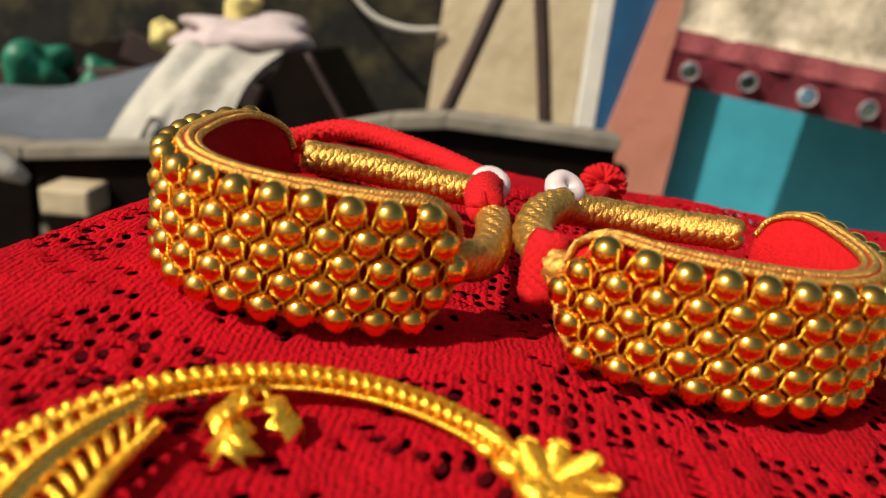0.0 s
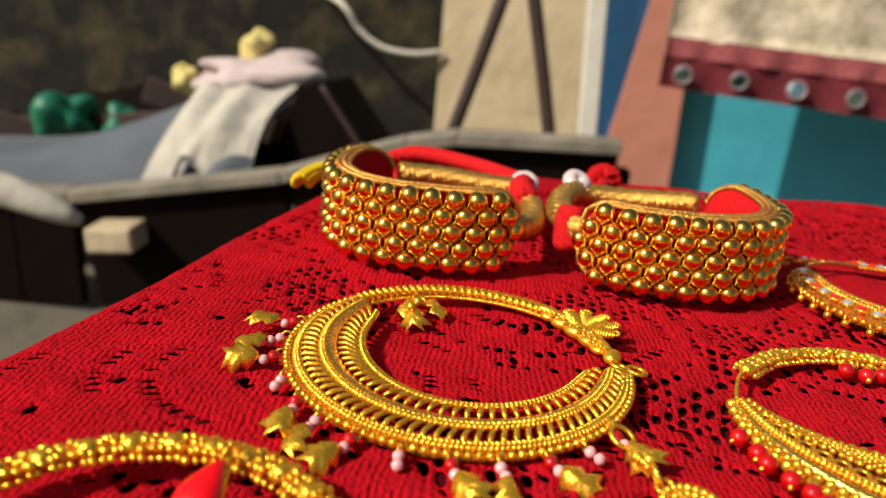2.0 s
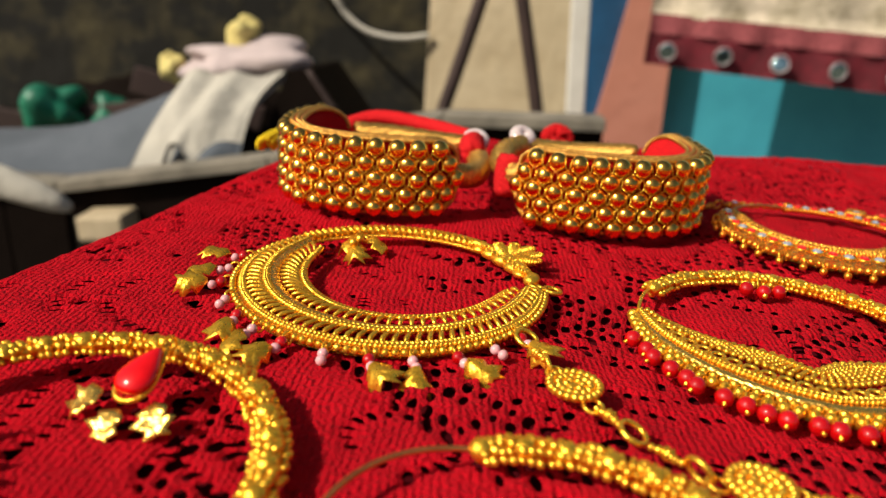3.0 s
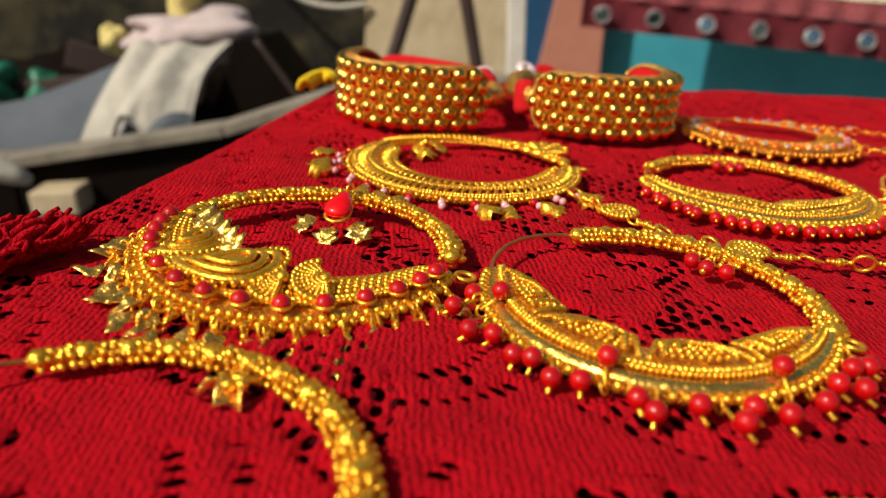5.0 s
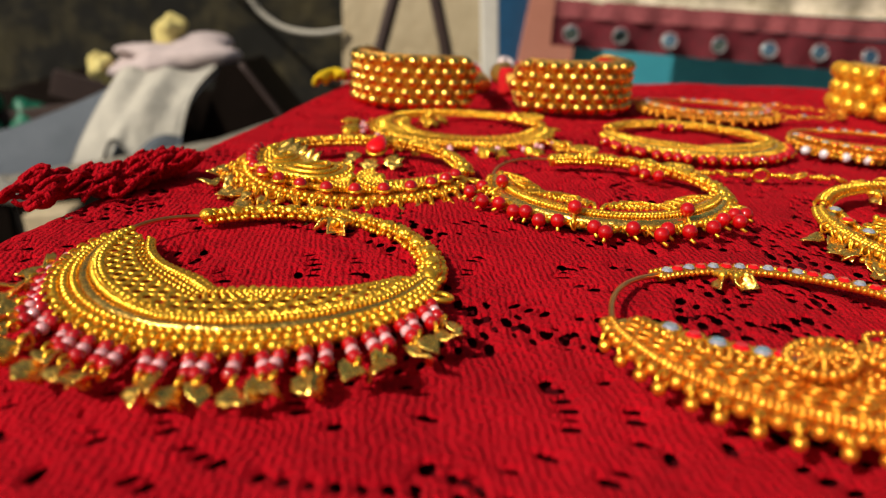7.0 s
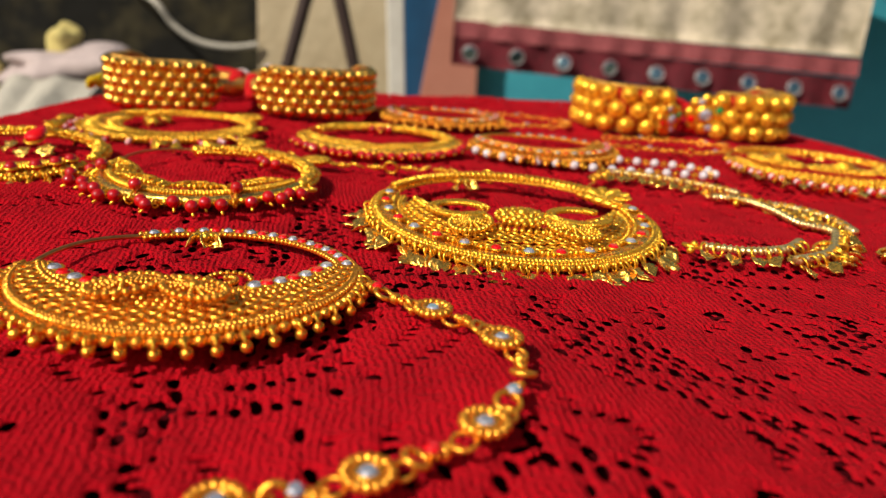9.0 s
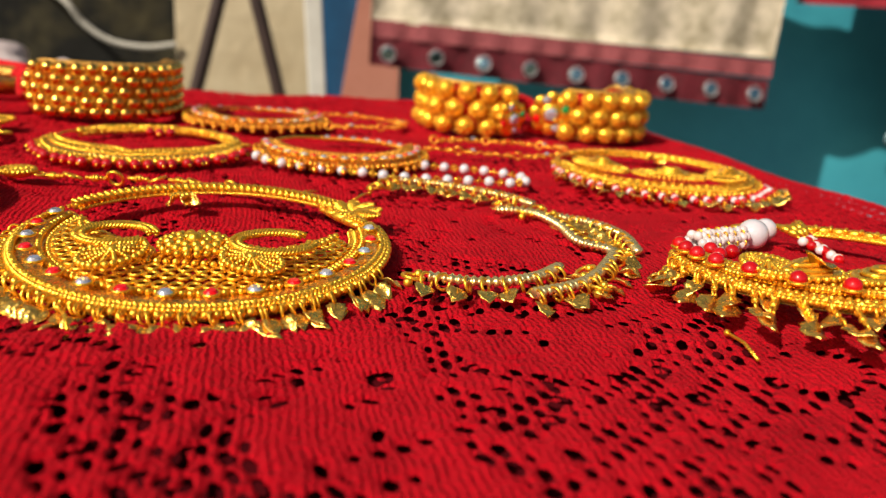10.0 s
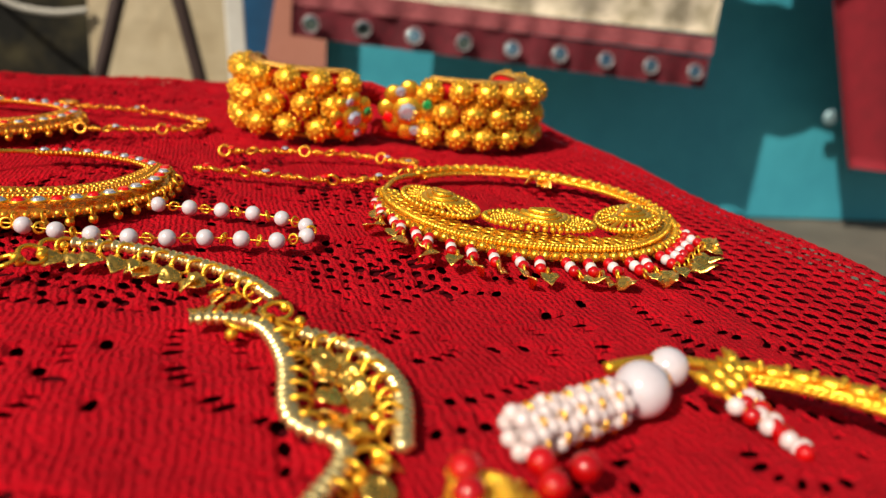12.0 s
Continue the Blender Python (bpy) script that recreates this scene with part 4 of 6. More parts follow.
def flower_clasp(parent, R, a0, a1):
    """A fan of ribbed petals over a beaded leaf, between hoop and plate."""
    m = Mesh()
    mid = a0 + (a1 - a0) * 0.52
    root = polar(R - 0.0040, np.array([mid]), 0.0042)[0]
    for k, turn in enumerate((78, 46, 14, -18, -52)):
        way = math.radians(mid + turn)
        size = 0.0105 - 0.0006 * abs(k - 2)
        tip = root + np.array([math.cos(way), math.sin(way), 0.10]) * size
        for u in np.linspace(0.12, 1, 11):
            balls(m, [root + (tip - root) * u], 0.0007 + 0.0023 * math.sin(math.pi * (0.10 + 0.72 * u)), (10, 6), (0.26, 1.0, 0.66), [way])
        for v in np.linspace(-1.2, 1.2, 6):
            balls(m, [tip + np.array([math.cos(way + v), math.sin(way + v), 0]) * 0.0016 + (0, 0, 0.0005)], 0.0006, (6, 4))
    for k, (t, q) in enumerate(((0.10, 0.0030), (0.30, 0.0042), (0.52, 0.0046), (0.74, 0.0040), (0.92, 0.0028))):
        d = a0 + (a1 - a0) * t
        p = polar(R - 0.0060, np.array([d]), 0.0036)[0]
        balls(m, [p], q, (10, 6), (0.55, 1.0, 0.45), [math.radians(d + 25)])
        for v in np.linspace(-1, 1, 5):
            balls(m, [p + polar(q * v, np.array([d + 25 + 90]), 0.0016)[0]], 0.0007, (6, 4))
    tube(m, polar(R - 0.0035, np.linspace(a0 + 4, a1, 20), 0.0042), 0.0015, 8)
    end = polar(R - 0.003, np.array([a1 - 3]), 0.0036)[0]
    balls(m, [end], 0.0034, (10, 6), (1.1, 0.8, 0.6), [math.radians(a1 + 60)])
    torus(m, end + (0.0012, -0.0046, -0.0004), 0.0024, 0.0007, (0.3, 0.2, 1), 14, 6)
    return part("flower_clasp", m, GOLD, parent, "gold flower-spray clasp")


def paisley(parent, material, centre, size, turn, name="paisley", label="raised gold paisley"):
    """Nested teardrop ribbons curled like a paisley, round a domed heart."""
    m = Mesh()
    rot = np.array(pose(0, 0, 0, 0, 0, turn).to_3x3())
    t = np.linspace(0, 2 * math.pi, 44, endpoint=False)
    for k, (f, r) in enumerate(((1.0, 0.0013), (0.70, 0.0011), (0.44, 0.0010))):
        x = -np.cos(t) * f + 0.14 * (1 - f)
        y = np.sin(t) * (0.62 - 0.40 * np.cos(t - 0.5)) * f * 0.80 + 0.22 * x * x * f
        p = np.c_[x * size, y * size, np.full(44, 0.0006 + 0.0011 * k)] @ rot.T + np.asarray(centre)
        tube(m, p, r, 8, True, 0.8)
    heart = np.array([0.10 * size, 0.06 * size, 0.0012]) @ rot.T + np.asarray(centre)
    balls(m, [heart], size * 0.44, (16, 10), (1.0, 0.62, 0.30), [radians(turn)])
    ring = np.linspace(0, 2 * math.pi, 40, endpoint=False)
    x = -np.cos(ring) * 1.22
    y = np.sin(ring) * (0.62 - 0.40 * np.cos(ring - 0.5)) * 0.98 + 0.24 * x * x
    balls(m, np.c_[x * size, y * size, np.full(40, 0.0004)] @ rot.T + np.asarray(centre), 0.0009, (6, 4))
    return part(name, m, material, parent, label)


def panel(parent, material, c, s0, s1, q0, q1, peak):
    """A raised angular panel on a plate: stepped rope outlines with rows of grains inside."""
    m = Mesh()
    mid = (s0 + s1) / 2
    for f, lift in ((1.0, 0.0010), (0.72, 0.0017), (0.44, 0.0022)):
        a, b = mid + (s0 - mid) * f, mid + (s1 - mid) * f
        u, v = q0 + (q1 - q0) * (1 - f) * 0.4, q1 - (q1 - q0) * (1 - f) * 0.6
        corners = [(a, u), (a + (b - a) * 0.10, v), (a + (b - a) * 0.45, v + peak * f), (b - (b - a) * 0.10, v), (b, u)]
        way = [(p[0] + (q[0] - p[0]) * w, p[1] + (q[1] - p[1]) * w) for p, q in zip(corners[:-1], corners[1:]) for w in np.linspace(0, 1, 9)]
        rope(m, np.array([c.at(x, y, lift) for x, y in way]), 0.0007, 0.0026)
    for y in np.linspace(q0 + 0.10, q1 - 0.12, 4):
        balls(m, c.at(np.linspace(s0 + 0.03, s1 - 0.03, 9), y, 0.0012), 0.0008, (6, 4))
    return part("panel", m, material, parent, "raised angular panel")


def eye_hook(parent, R, deg, material=None, size=0.0026):
    m = Mesh()
    p = polar(R + size, np.array([deg]), 0.0026)[0]
    torus(m, p, size, 0.0007, (0.15, 0.1, 1), 16, 6)
    return part("hook_eye", m, material or GOLD, parent)


def wire(parent, R, a0, a1, material, r=0.0006, z0=0.003, z1=0.003, bow=0.0):
    m = Mesh()
    t = np.linspace(0, 1, 24)
    p = polar(R - 0.002, a0 + (a1 - a0) * t) * (1 + bow * np.sin(np.pi * t))[:, None]
    p[:, 2] = z0 + (z1 - z0) * t + 0.0012 * np.sin(np.pi * t)
    tube(m, p, r, 7)
    return part("ear_wire", m, material, parent)


def moon(base, mx, power=0.8, humps=0, hump=0.0, shift=0.5):
    def w(s):
        s = np.asarray(s, float)
        u = np.clip(np.where(s < shift, s / shift * 0.5, 0.5 + (s - shift) / (1 - shift) * 0.5), 0, 1)
        out = base + (mx - base) * np.sin(np.pi * u) ** power
        if humps:
            out = out + hump * np.sin(np.pi * u) ** 0.5 * (np.abs(np.sin(humps * np.pi * s)) - 0.5)
        return out
    return w


def fan_motif(parent, material, centre, a, b, turn, rays=11, half=False):
    """A leaf or fan shape: a grain outline with beaded rays inside."""
    m = Mesh()
    c_, s_ = math.cos(radians(turn)), math.sin(radians(turn))

    def put(x, y, z):
        return np.array([centre[0] + x * c_ - y * s_, centre[1] + x * s_ + y * c_, centre[2] + z])

    top = math.pi if half else 2 * math.pi
    n = int(top * (a + b) / 2 / 0.0018)
    for k in range(n + 1):
        t = top * k / n
        balls(m, [put(a * math.cos(t), b * math.sin(t), 0.0006)], 0.0010, (8, 5))
    for k in range(rays):
        t = (math.pi if half else 2 * math.pi) * (k + 0.5) / rays
        ln = int(math.hypot(a * math.cos(t), b * math.sin(t)) / 0.0013)
        for u in np.linspace(0.25, 0.86, max(3, ln)):
            balls(m, [put(a * math.cos(t) * u, b * math.sin(t) * u, 0.0012 * (1 - u) + 0.0004)], 0.0007, (6, 4))
    balls(m, [put(0, 0, 0.0010)], 0.0017, (8, 5))
    return part("fan_motif", m, material, parent, "granulated leaf motif")


def charm(parent, R, deg, kind):
    """The small drop that hangs from the hoop into the ring."""
    base = polar(R - 0.006, np.array([deg]), 0.003)[0]
    yaw = deg + 180
    m = Mesh()
    torus(m, (0, 0, 0), 0.0017, 0.0004, (0.3, 1, 0.2), 12, 5)
    up, dip = (0.0040, 18) if kind == "drop" else (0.0, 0)
    c = part("charm", m, GOLD, parent, "", Matrix.Translation(Vector(base) + Vector((0, 0, up))) @ pose(0, 0, 0, 0, dip, yaw))
    if kind == "fish":
        for y, t, rx in ((-0.0016, -34, 55), (0.0, 4, -40), (0.0018, 32, 62)):
            part("leaf", LEAF_P, GOLD, c, "stamped gold charm", pose(0.003, y, 0.0004, rx, 8, t))
        b = Mesh()
        balls(b, [(0.0022, 0.0, 0.001), (0.004, 0.0022, 0.0012), (0.004, -0.0024, 0.0012), (0.0055, 0.0004, 0.0014)], 0.0013)
        tube(b, [(0.0005, -0.003, 0.0004), (0.003, 0, 0.0016), (0.0005, 0.003, 0.0004)], 0.0009, 6)
        part("granule", b, GOLD, c)
    elif kind == "figure":
        for x, y, rx, t in ((0.002, -0.002, 32, -62), (0.0035, 0.003, -28, 38), (0.008, -0.004, 20, -20)):
            part("leaf", FISH_BIG_P, GOLD, c, "stamped gold animal charm", pose(x, y, 0.0006, rx, 4, t))
        b = Mesh()
        torus(b, (0.003, 0.0, 0.0), 0.0022, 0.0006, (0.3, 0.4, 1))
        balls(b, [(0.007, -0.002, 0.0012), (0.010, -0.005, 0.001)], 0.0015)
        part("granule", b, GOLD, c)
    elif kind == "red3":
        for i, (x, y) in enumerate(((0.0045, -0.005), (0.006, 0.0), (0.0045, 0.005))):
            part("bead", RED_BD, RED_BEAD, c, "glossy red bead", Matrix.Translation((x + 0.001, y, 0.0)))
        b = Mesh()
        balls(b, [(0.002, -0.002, 0), (0.0025, 0.002, 0), (0.0088, 0, -0.0005)], 0.001)
        part("granule", b, GOLD, c)
    elif kind == "drop":
        b = Mesh()
        t = np.linspace(0, 2 * math.pi, 24, endpoint=False)
        out = np.c_[0.0065 - 0.0062 * np.cos(t), 0.0044 * np.sin(t) * (0.55 - 0.45 * np.cos(t))]
        out = out * 1.25
        tv, tt, tq = BALLS[24, 14]
        b.add(tv * (0.0064, 0.0038, 0.0022) * (1 + np.c_[0 * tv[:, 0], 0.55 * tv[:, 0], 0.35 * tv[:, 0]]) + (0.0086, 0, 0.0012), tt, tq)
        part("teardrop_stone", b, RED_GEM, c, "red teardrop stone")
        fr = Mesh()
        tube(fr, np.c_[out, np.zeros(24)], 0.0006, 6, True)
        part("frame", fr, GOLD, c)
        for x, y, tt in ((0.0145, -0.006, -40), (0.0175, 0.0, 0), (0.0145, 0.006, 40)):
            part("leaf", FISH_P, GOLD_SHEET, c, "stamped gold charm", pose(x, y, -0.001, 10, 6, tt))
    return c


def nose_ring(label, x, y, lean=(0, 0), z=0.0004):
    return thing("nose_ring", label, "nose ring", pose(x, y, z + lift_at(x, y), lean[0], lean[1], 0), "nose rings on the lace cloth")


# ring with openwork moon plate and flower clasp
r = nose_ring("gold crescent nose ring with openwork plate and flower clasp", -0.0136, 0.0776)
c = Crescent(0.0465, 138, 358, moon(0.011, 0.0225, 0.6, shift=0.4), 0.0028)
fill(c, [("backing", 0.0, 0.16), ("grain", 0.0, 0.0011), ("rope", 0.10, 0), ("slats", 0.13, 0.42), ("rope", 0.42, 0), ("strip", 0.46, 0.62), ("slats", 0.64, 0.93), ("rope", 0.95, 0)], r, GOLD)
hoop(r, 0.0465, 138, 52, GOLD, "ridge")
flower_clasp(r, 0.0465, 52, 12)
charm(r, 0.0465, 112, "figure")
pendants(r, c, 13, "fish", 21, 0.10, 0.86)
eye_hook(r, 0.0465, 2)

# ring with red bead fringe behind
r = nose_ring("gold nose ring with hatched moon plate and red bead fringe", 0.1005, 0.0600)
c = Crescent(0.0440, 172, 352, moon(0.006, 0.0270, 0.6, 2, 0.007), 0.0034)
fill(c, [("backing", 0, 0.3), ("grain", 0.0, 0.0015), ("grain", 0.08, 0.0012), ("strip", 0.13, 0.24), ("rope", 0.27, 0), ("lattice", 0.30, 0.52), ("grain", 0.55, 0.0009), ("hatch", 0.58, 0.90), ("rope", 0.92, 0), ("grain", 1.0, 0.0011)], r, GOLD)
hoop(r, 0.0440, 142, 0, GOLD, "grain")
wire(r, 0.0440, 168, 140, GOLD)
charm(r, 0.0440, 84, "red3")
pendants(r, c, 25, "redrow", 22, 0.08, 0.97)
eye_hook(r, 0.0440, 8)

# ring with teardrop and leaf fringe
r = nose_ring("ornate gold nose ring with peacock plate, red stones and teardrop", -0.0650, -0.0225, (3, 0))
c = Crescent(0.0425, 158, 338, moon(0.010, 0.027, 0.7), 0.004)
fill(c, [("backing", 0, 0.45), ("grain", 0.0, 0.0012), ("grain", 0.08, 0.0012), ("rope", 0.3, 0), ("rows", 0.36, 0.95)], r, GOLD)
paisley(r, GOLD, c.at(0.42, 0.60, 0.0022), 0.0120, 8, "peacock_body", "raised gold peacock")
paisley(r, GOLD, c.at(0.24, 0.60, 0.0022), 0.0080, 50, "peacock_body", "small raised gold peacock")
for s_, tn in ((0.60, 90), (0.72, 105)):
    fan_motif(r, GOLD, c.at(s_, 0.62, 0.0012), 0.0105, 0.0075, tn, 13, True)
for k in range(5):
    s = 0.12 + 0.045 * k
    part("wing_leaf", LEAF_BIG_P, GOLD_SHEET, r, "stamped gold wing", Matrix.Translation(Vector(c.at(s, 0.75, 0.003))) @ pose(0, 0, 0, 20, -25, 60 - 14 * k))
stones = [0.03, 0.075, 0.12, 0.17, 0.23, 0.30, 0.38, 0.46, 0.54, 0.62, 0.70, 0.78, 0.85, 0.91, 0.96]
for s in stones:
    col = part("collet", torus(Mesh(), (0, 0, 0), 0.0022, 0.0005, (0, 0, 1), 12, 5), GOLD, r, "", Matrix.Translation(Vector(c.at(s, 0.18, 0.002))))
    part("stone", RED_BD, RED_BEAD, col, "red glass stone", Matrix.Translation((0, 0, 0.0003)))
hoop(r, 0.0425, 150, -6, GOLD, "grain")
charm(r, 0.0425, 74, "drop")
pendants(r, c, 22, "longleaf", 23)
pendants(r, c, 14, "leaf", 33, 0.05, 0.95)
eye_hook(r, 0.0425, -18)

# ring with wavy plate and big red beads
r = nose_ring("gold nose ring with scalloped plate and glossy red bead fringe", 0.0228, -0.0498, (2, -1))
c = Crescent(0.0416, 160, 334, moon(0.011, 0.021, 0.6), 0.0040)
fill(c, [("backing", 0.0, 0.9), ("grain", 0.0, 0.0012), ("strip", 0.07, 0.24), ("rope", 0.28, 0), ("grain", 0.36, 0.0008)], r, GOLD)
for s0, s1, pk_ in ((0.03, 0.24, 0.10), (0.26, 0.50, 0.28), (0.52, 0.74, 0.22), (0.76, 0.96, 0.08)):
    panel(r, GOLD, c, s0, s1, 0.40, 0.92, pk_)
hoop(r, 0.0428, 104, -22, GOLD, "grain")
wire(r, 0.0428, 160, 104, COPPER, bow=0.06)
charm(r, 0.0416, 42, "red3")
pendants(r, c, 22, "red", 24, 0.06, 0.98, lift=0.001)
eye_hook(r, 0.0416, -26)

# large ring with red and white bead fringe
r = nose_ring("large gold nose ring with honeycomb plate, red-white bead and leaf fringe", -0.0877, -0.1203)
c = Crescent(0.0456, 150, 343, moon(0.010, 0.030, 0.7, 2, 0.005), 0.0035)
fill(c, [("backing", 0, 0.22), ("grain", 0.0, 0.0013), ("grain", 0.08, 0.0011), ("grain", 0.15, 0.0009), ("strip", 0.19, 0.27), ("rope", 0.30, 0), ("grain", 0.37, 0.0011), ("lattice", 0.41, 0.68), ("hatch", 0.69, 0.90), ("rope", 0.92, 0), ("grain", 1.0, 0.0011)], r, GOLD)
hoop(r, 0.0456, 118, -13, GOLD, "grain")
wire(r, 0.0456, 160, 118, COPPER, bow=0.03)
charm(r, 0.0456, 60, "fish")
pendants(r, c, 34, "redpink", 25, 0.02, 0.96)
eye_hook(r, 0.0456, -24)

# ring with red and clear stones
r = nose_ring("deep gold nose ring set with red and clear stones", 0.0333, -0.1613, (-2, 0))
c = Crescent(0.0434, 172, 366, moon(0.010, 0.032, 0.8, 2, 0.005), 0.004)
fill(c, [("backing", 0.02, 0.98), ("grain", 0.0, 0.0014), ("rope", 0.10, 0), ("lattice", 0.12, 0.5), ("rows", 0.52, 0.72), ("rope", 0.78, 0), ("lattice", 0.80, 0.98), ("grain", 1.0, 0.001)], r, GOLD_DEEP)
stones_on(r, c, list(np.linspace(0.06, 0.36, 8)) + list(np.linspace(0.76, 0.98, 7)), 0.74)
scroll = Mesh()
for s, R0 in ((0.72, 0.006), (0.45, 0.0055)):
    p = c.at(s, 0.95, 0.002)
    for k in range(26):
        u = k / 25
        balls(scroll, [p + np.array([math.cos(u * 8), math.sin(u * 8), 0]) * R0 * (1 - 0.75 * u) + (0, 0, 0.001)], 0.0008, (6, 4))
part("scroll", scroll, GOLD_DEEP, r)
for s, tn in ((0.36, 40), (0.56, 140)):
    fan_motif(r, GOLD_DEEP, c.at(s, 0.62, 0.0026), 0.0085, 0.0055, tn, 11)
hoop(r, 0.0434, 118, 8, GOLD_DEEP, "stones")
wire(r, 0.0434, 174, 118, COPPER, 0.0007)
charm(r, 0.0434, 92, "fish")
pendants(r, c, 23, "ball", 26)
eye_hook(r, 0.0434, -6, GOLD_DEEP)

# big ring with peacock interior
r = nose_ring("broad gold nose ring with filigree peacocks and leaf fringe", 0.1378, -0.0925, (2, 0))
c = Crescent(0.053, 150, 372, moon(0.009, 0.014, 0.7), 0.0035)
fill(c, [("backing", 0, 1.0), ("grain", 0.0, 0.0012), ("rope", 0.10, 0), ("grain", 0.2, 0.0009), ("rows", 0.72, 0.9), ("rope", 0.97, 0)], r, GOLD)
stones_on(r, c, np.linspace(0.04, 0.96, 17), 0.48)
inner = Crescent(0.041, 165, 352, moon(0.008, 0.027, 0.7, 3, 0.008), 0.0045)
fill(inner, [("lattice", 0.04, 0.42), ("grain", 0.45, 0.0011), ("slats", 0.48, 0.78), ("grain", 0.82, 0.001), ("rope", 0.95, 0)], r, GOLD)
ros = Mesh()
pc = inner.at(0.52, 0.72, 0.0035)
for ringr, cnt, gr in ((0.0088, 22, 0.0010), (0.0064, 14, 0.0015), (0.0036, 9, 0.0014), (0.0, 1, 0.0022)):
    for k in range(cnt):
        a = 2 * math.pi * k / cnt
        balls(ros, [pc + (ringr * math.cos(a), ringr * math.sin(a), 0.0012 - ringr * 0.12)], gr, (8, 5))
part("rosette", ros, GOLD, r, "raised gold rosette")
sc = Mesh()
for s, R0, dirn in ((0.22, 0.0085, 1), (0.80, 0.0095, -1)):
    p = inner.at(s, 0.62, 0.002)
    for dr in (0, 0.0018):
        rope(sc, [p + np.array([math.cos(u * dirn), math.sin(u * dirn) * 0.8, 0]) * (R0 + dr) + (0, 0, 0.0015) for u in np.linspace(0, 5.6, 40)], 0.001, 0.003)
part("scroll", sc, GOLD, r, "rope-wire scroll")
for s, tn in ((0.34, 60), (0.68, 120)):
    e = inner.at(s, 0.36, 0.0022)
    fan_motif(r, GOLD, e, 0.0100, 0.0066, tn, 13)
hoop(r, 0.053, 146, 40, GOLD, "ridge", 0.0042)
flower_clasp(r, 0.053, 40, 14)
charm(r, 0.053, 105, "fish")
pendants(r, c, 30, "leaf", 27, 0.08, 0.82)
pendants(r, c, 22, "leaf", 37, 0.12, 0.78)

# ring with leaf fringe and pearl tassel
r = nose_ring("gold nose ring with peacock plate, red beads and long leaf fringe", 0.3150, -0.1395, (-5, -2), 0.001)
c = Crescent(0.0445, 152, 342, moon(0.009, 0.027, 0.8), 0.0048)
fill(c, [("backing", 0, 0.3), ("rope", 0.0, 0), ("grain", 0.06, 0.0012), ("grain", 0.11, 0.0009), ("rope", 0.24, 0), ("rows", 0.30, 0.90), ("grain", 0.96, 0.0014), ("grain", 1.0, 0.0009)], r, GOLD)
for s in (0.03, 0.07, 0.12, 0.18, 0.26, 0.35, 0.44, 0.53, 0.62, 0.71, 0.80, 0.88, 0.94):
    col = part("collet", torus(Mesh(), (0, 0, 0), 0.0022, 0.0005, (0, 0, 1), 12, 5), GOLD, r, "", Matrix.Translation(Vector(c.at(s, 0.16, 0.0025))))
    part("bead", RED_BD, RED_BEAD, col, "glossy red bead", Matrix.Translation((0, 0, 0.0008)))
paisley(r, GOLD, c.at(0.34, 0.55, 0.0014), 0.0105, 20, "peacock_body", "raised gold peacock")
paisley(r, GOLD, c.at(0.56, 0.55, 0.0014), 0.0095, 150, "peacock_body", "raised gold peacock")
for k in range(2):
    part("wing_leaf", LEAF_BIG_P, GOLD_SHEET, r, "stamped gold wing", Matrix.Translation(Vector(c.at(0.42 + 0.2 * k, 0.5, 0.004))) @ pose(0, 0, 0, 25, -20, 150 - 20 * k))
for s, tn in ((0.26, 70), (0.70, 120)):
    fan_motif(r, GOLD, c.at(s, 0.52, 0.002), 0.0105, 0.0060, tn, 15)
hoop(r, 0.046, 56, -10, GOLD, "leafy", 0.005)
wire(r, 0.046, 92, 56, GOLD, 0.0012, 0.006, 0.005)
pendants(r, c, 24, "longleaf", 28)
pendants(r, c, 16, "leaf", 38)
eye_hook(r, 0.046, -14)

# ring with red-white-red bead fringe near the border
r = nose_ring("gold nose ring with leaf-shaped plate and red-white bead fringe", 0.3510, 0.0246)
c = Crescent(0.0515, 160, 345, moon(0.008, 0.025, 0.75, 3, 0.010), 0.004)
fill(c, [("backing", 0.0, 0.3), ("grain", 0.0, 0.0014), ("rope", 0.14, 0), ("lattice", 0.24, 0.50)], r, GOLD)
for s in (0.20, 0.50, 0.80):
    e = c.at(s, 0.62, 0.0014)
    fan_motif(r, GOLD, e + (0, 0, 0.0012), 0.0170, 0.0088, math.degrees(math.atan2(e[1], e[0])) + 90, 19)
    paisley(r, GOLD, e + (0, 0, 0.0022), 0.0078, math.degrees(math.atan2(e[1], e[0])) + 90, "leaf_motif", "raised gold leaf")
hoop(r, 0.0515, 122, -18, GOLD, "leafy")
wire(r, 0.0515, 165, 122, GOLD, 0.0011)
charm(r, 0.0515, 58, "fish")
pendants(r, c, 23, "redwhite", 29, 0.02, 0.95)

# stone-set ring behind
r = nose_ring("small gold nose ring crusted with clear and red stones", 0.153, 0.157)
c = Crescent(0.0410, 150, 372, moon(0.010, 0.025, 0.7), 0.0045)
fill(c, [("backing", 0, 0.9), ("grain", 0.0, 0.0012), ("rope", 0.42, 0), ("rows", 0.5, 0.95)], r, GOLD_DEEP)
stones_on(r, c, np.linspace(0.03, 0.97, 26), 0.22)
hoop(r, 0.0410, 92, 12, GOLD_DEEP, "stones")
wire(r, 0.0410, 152, 92, COPPER, 0.0007)
pendants(r, c, 20, "ball", 30)

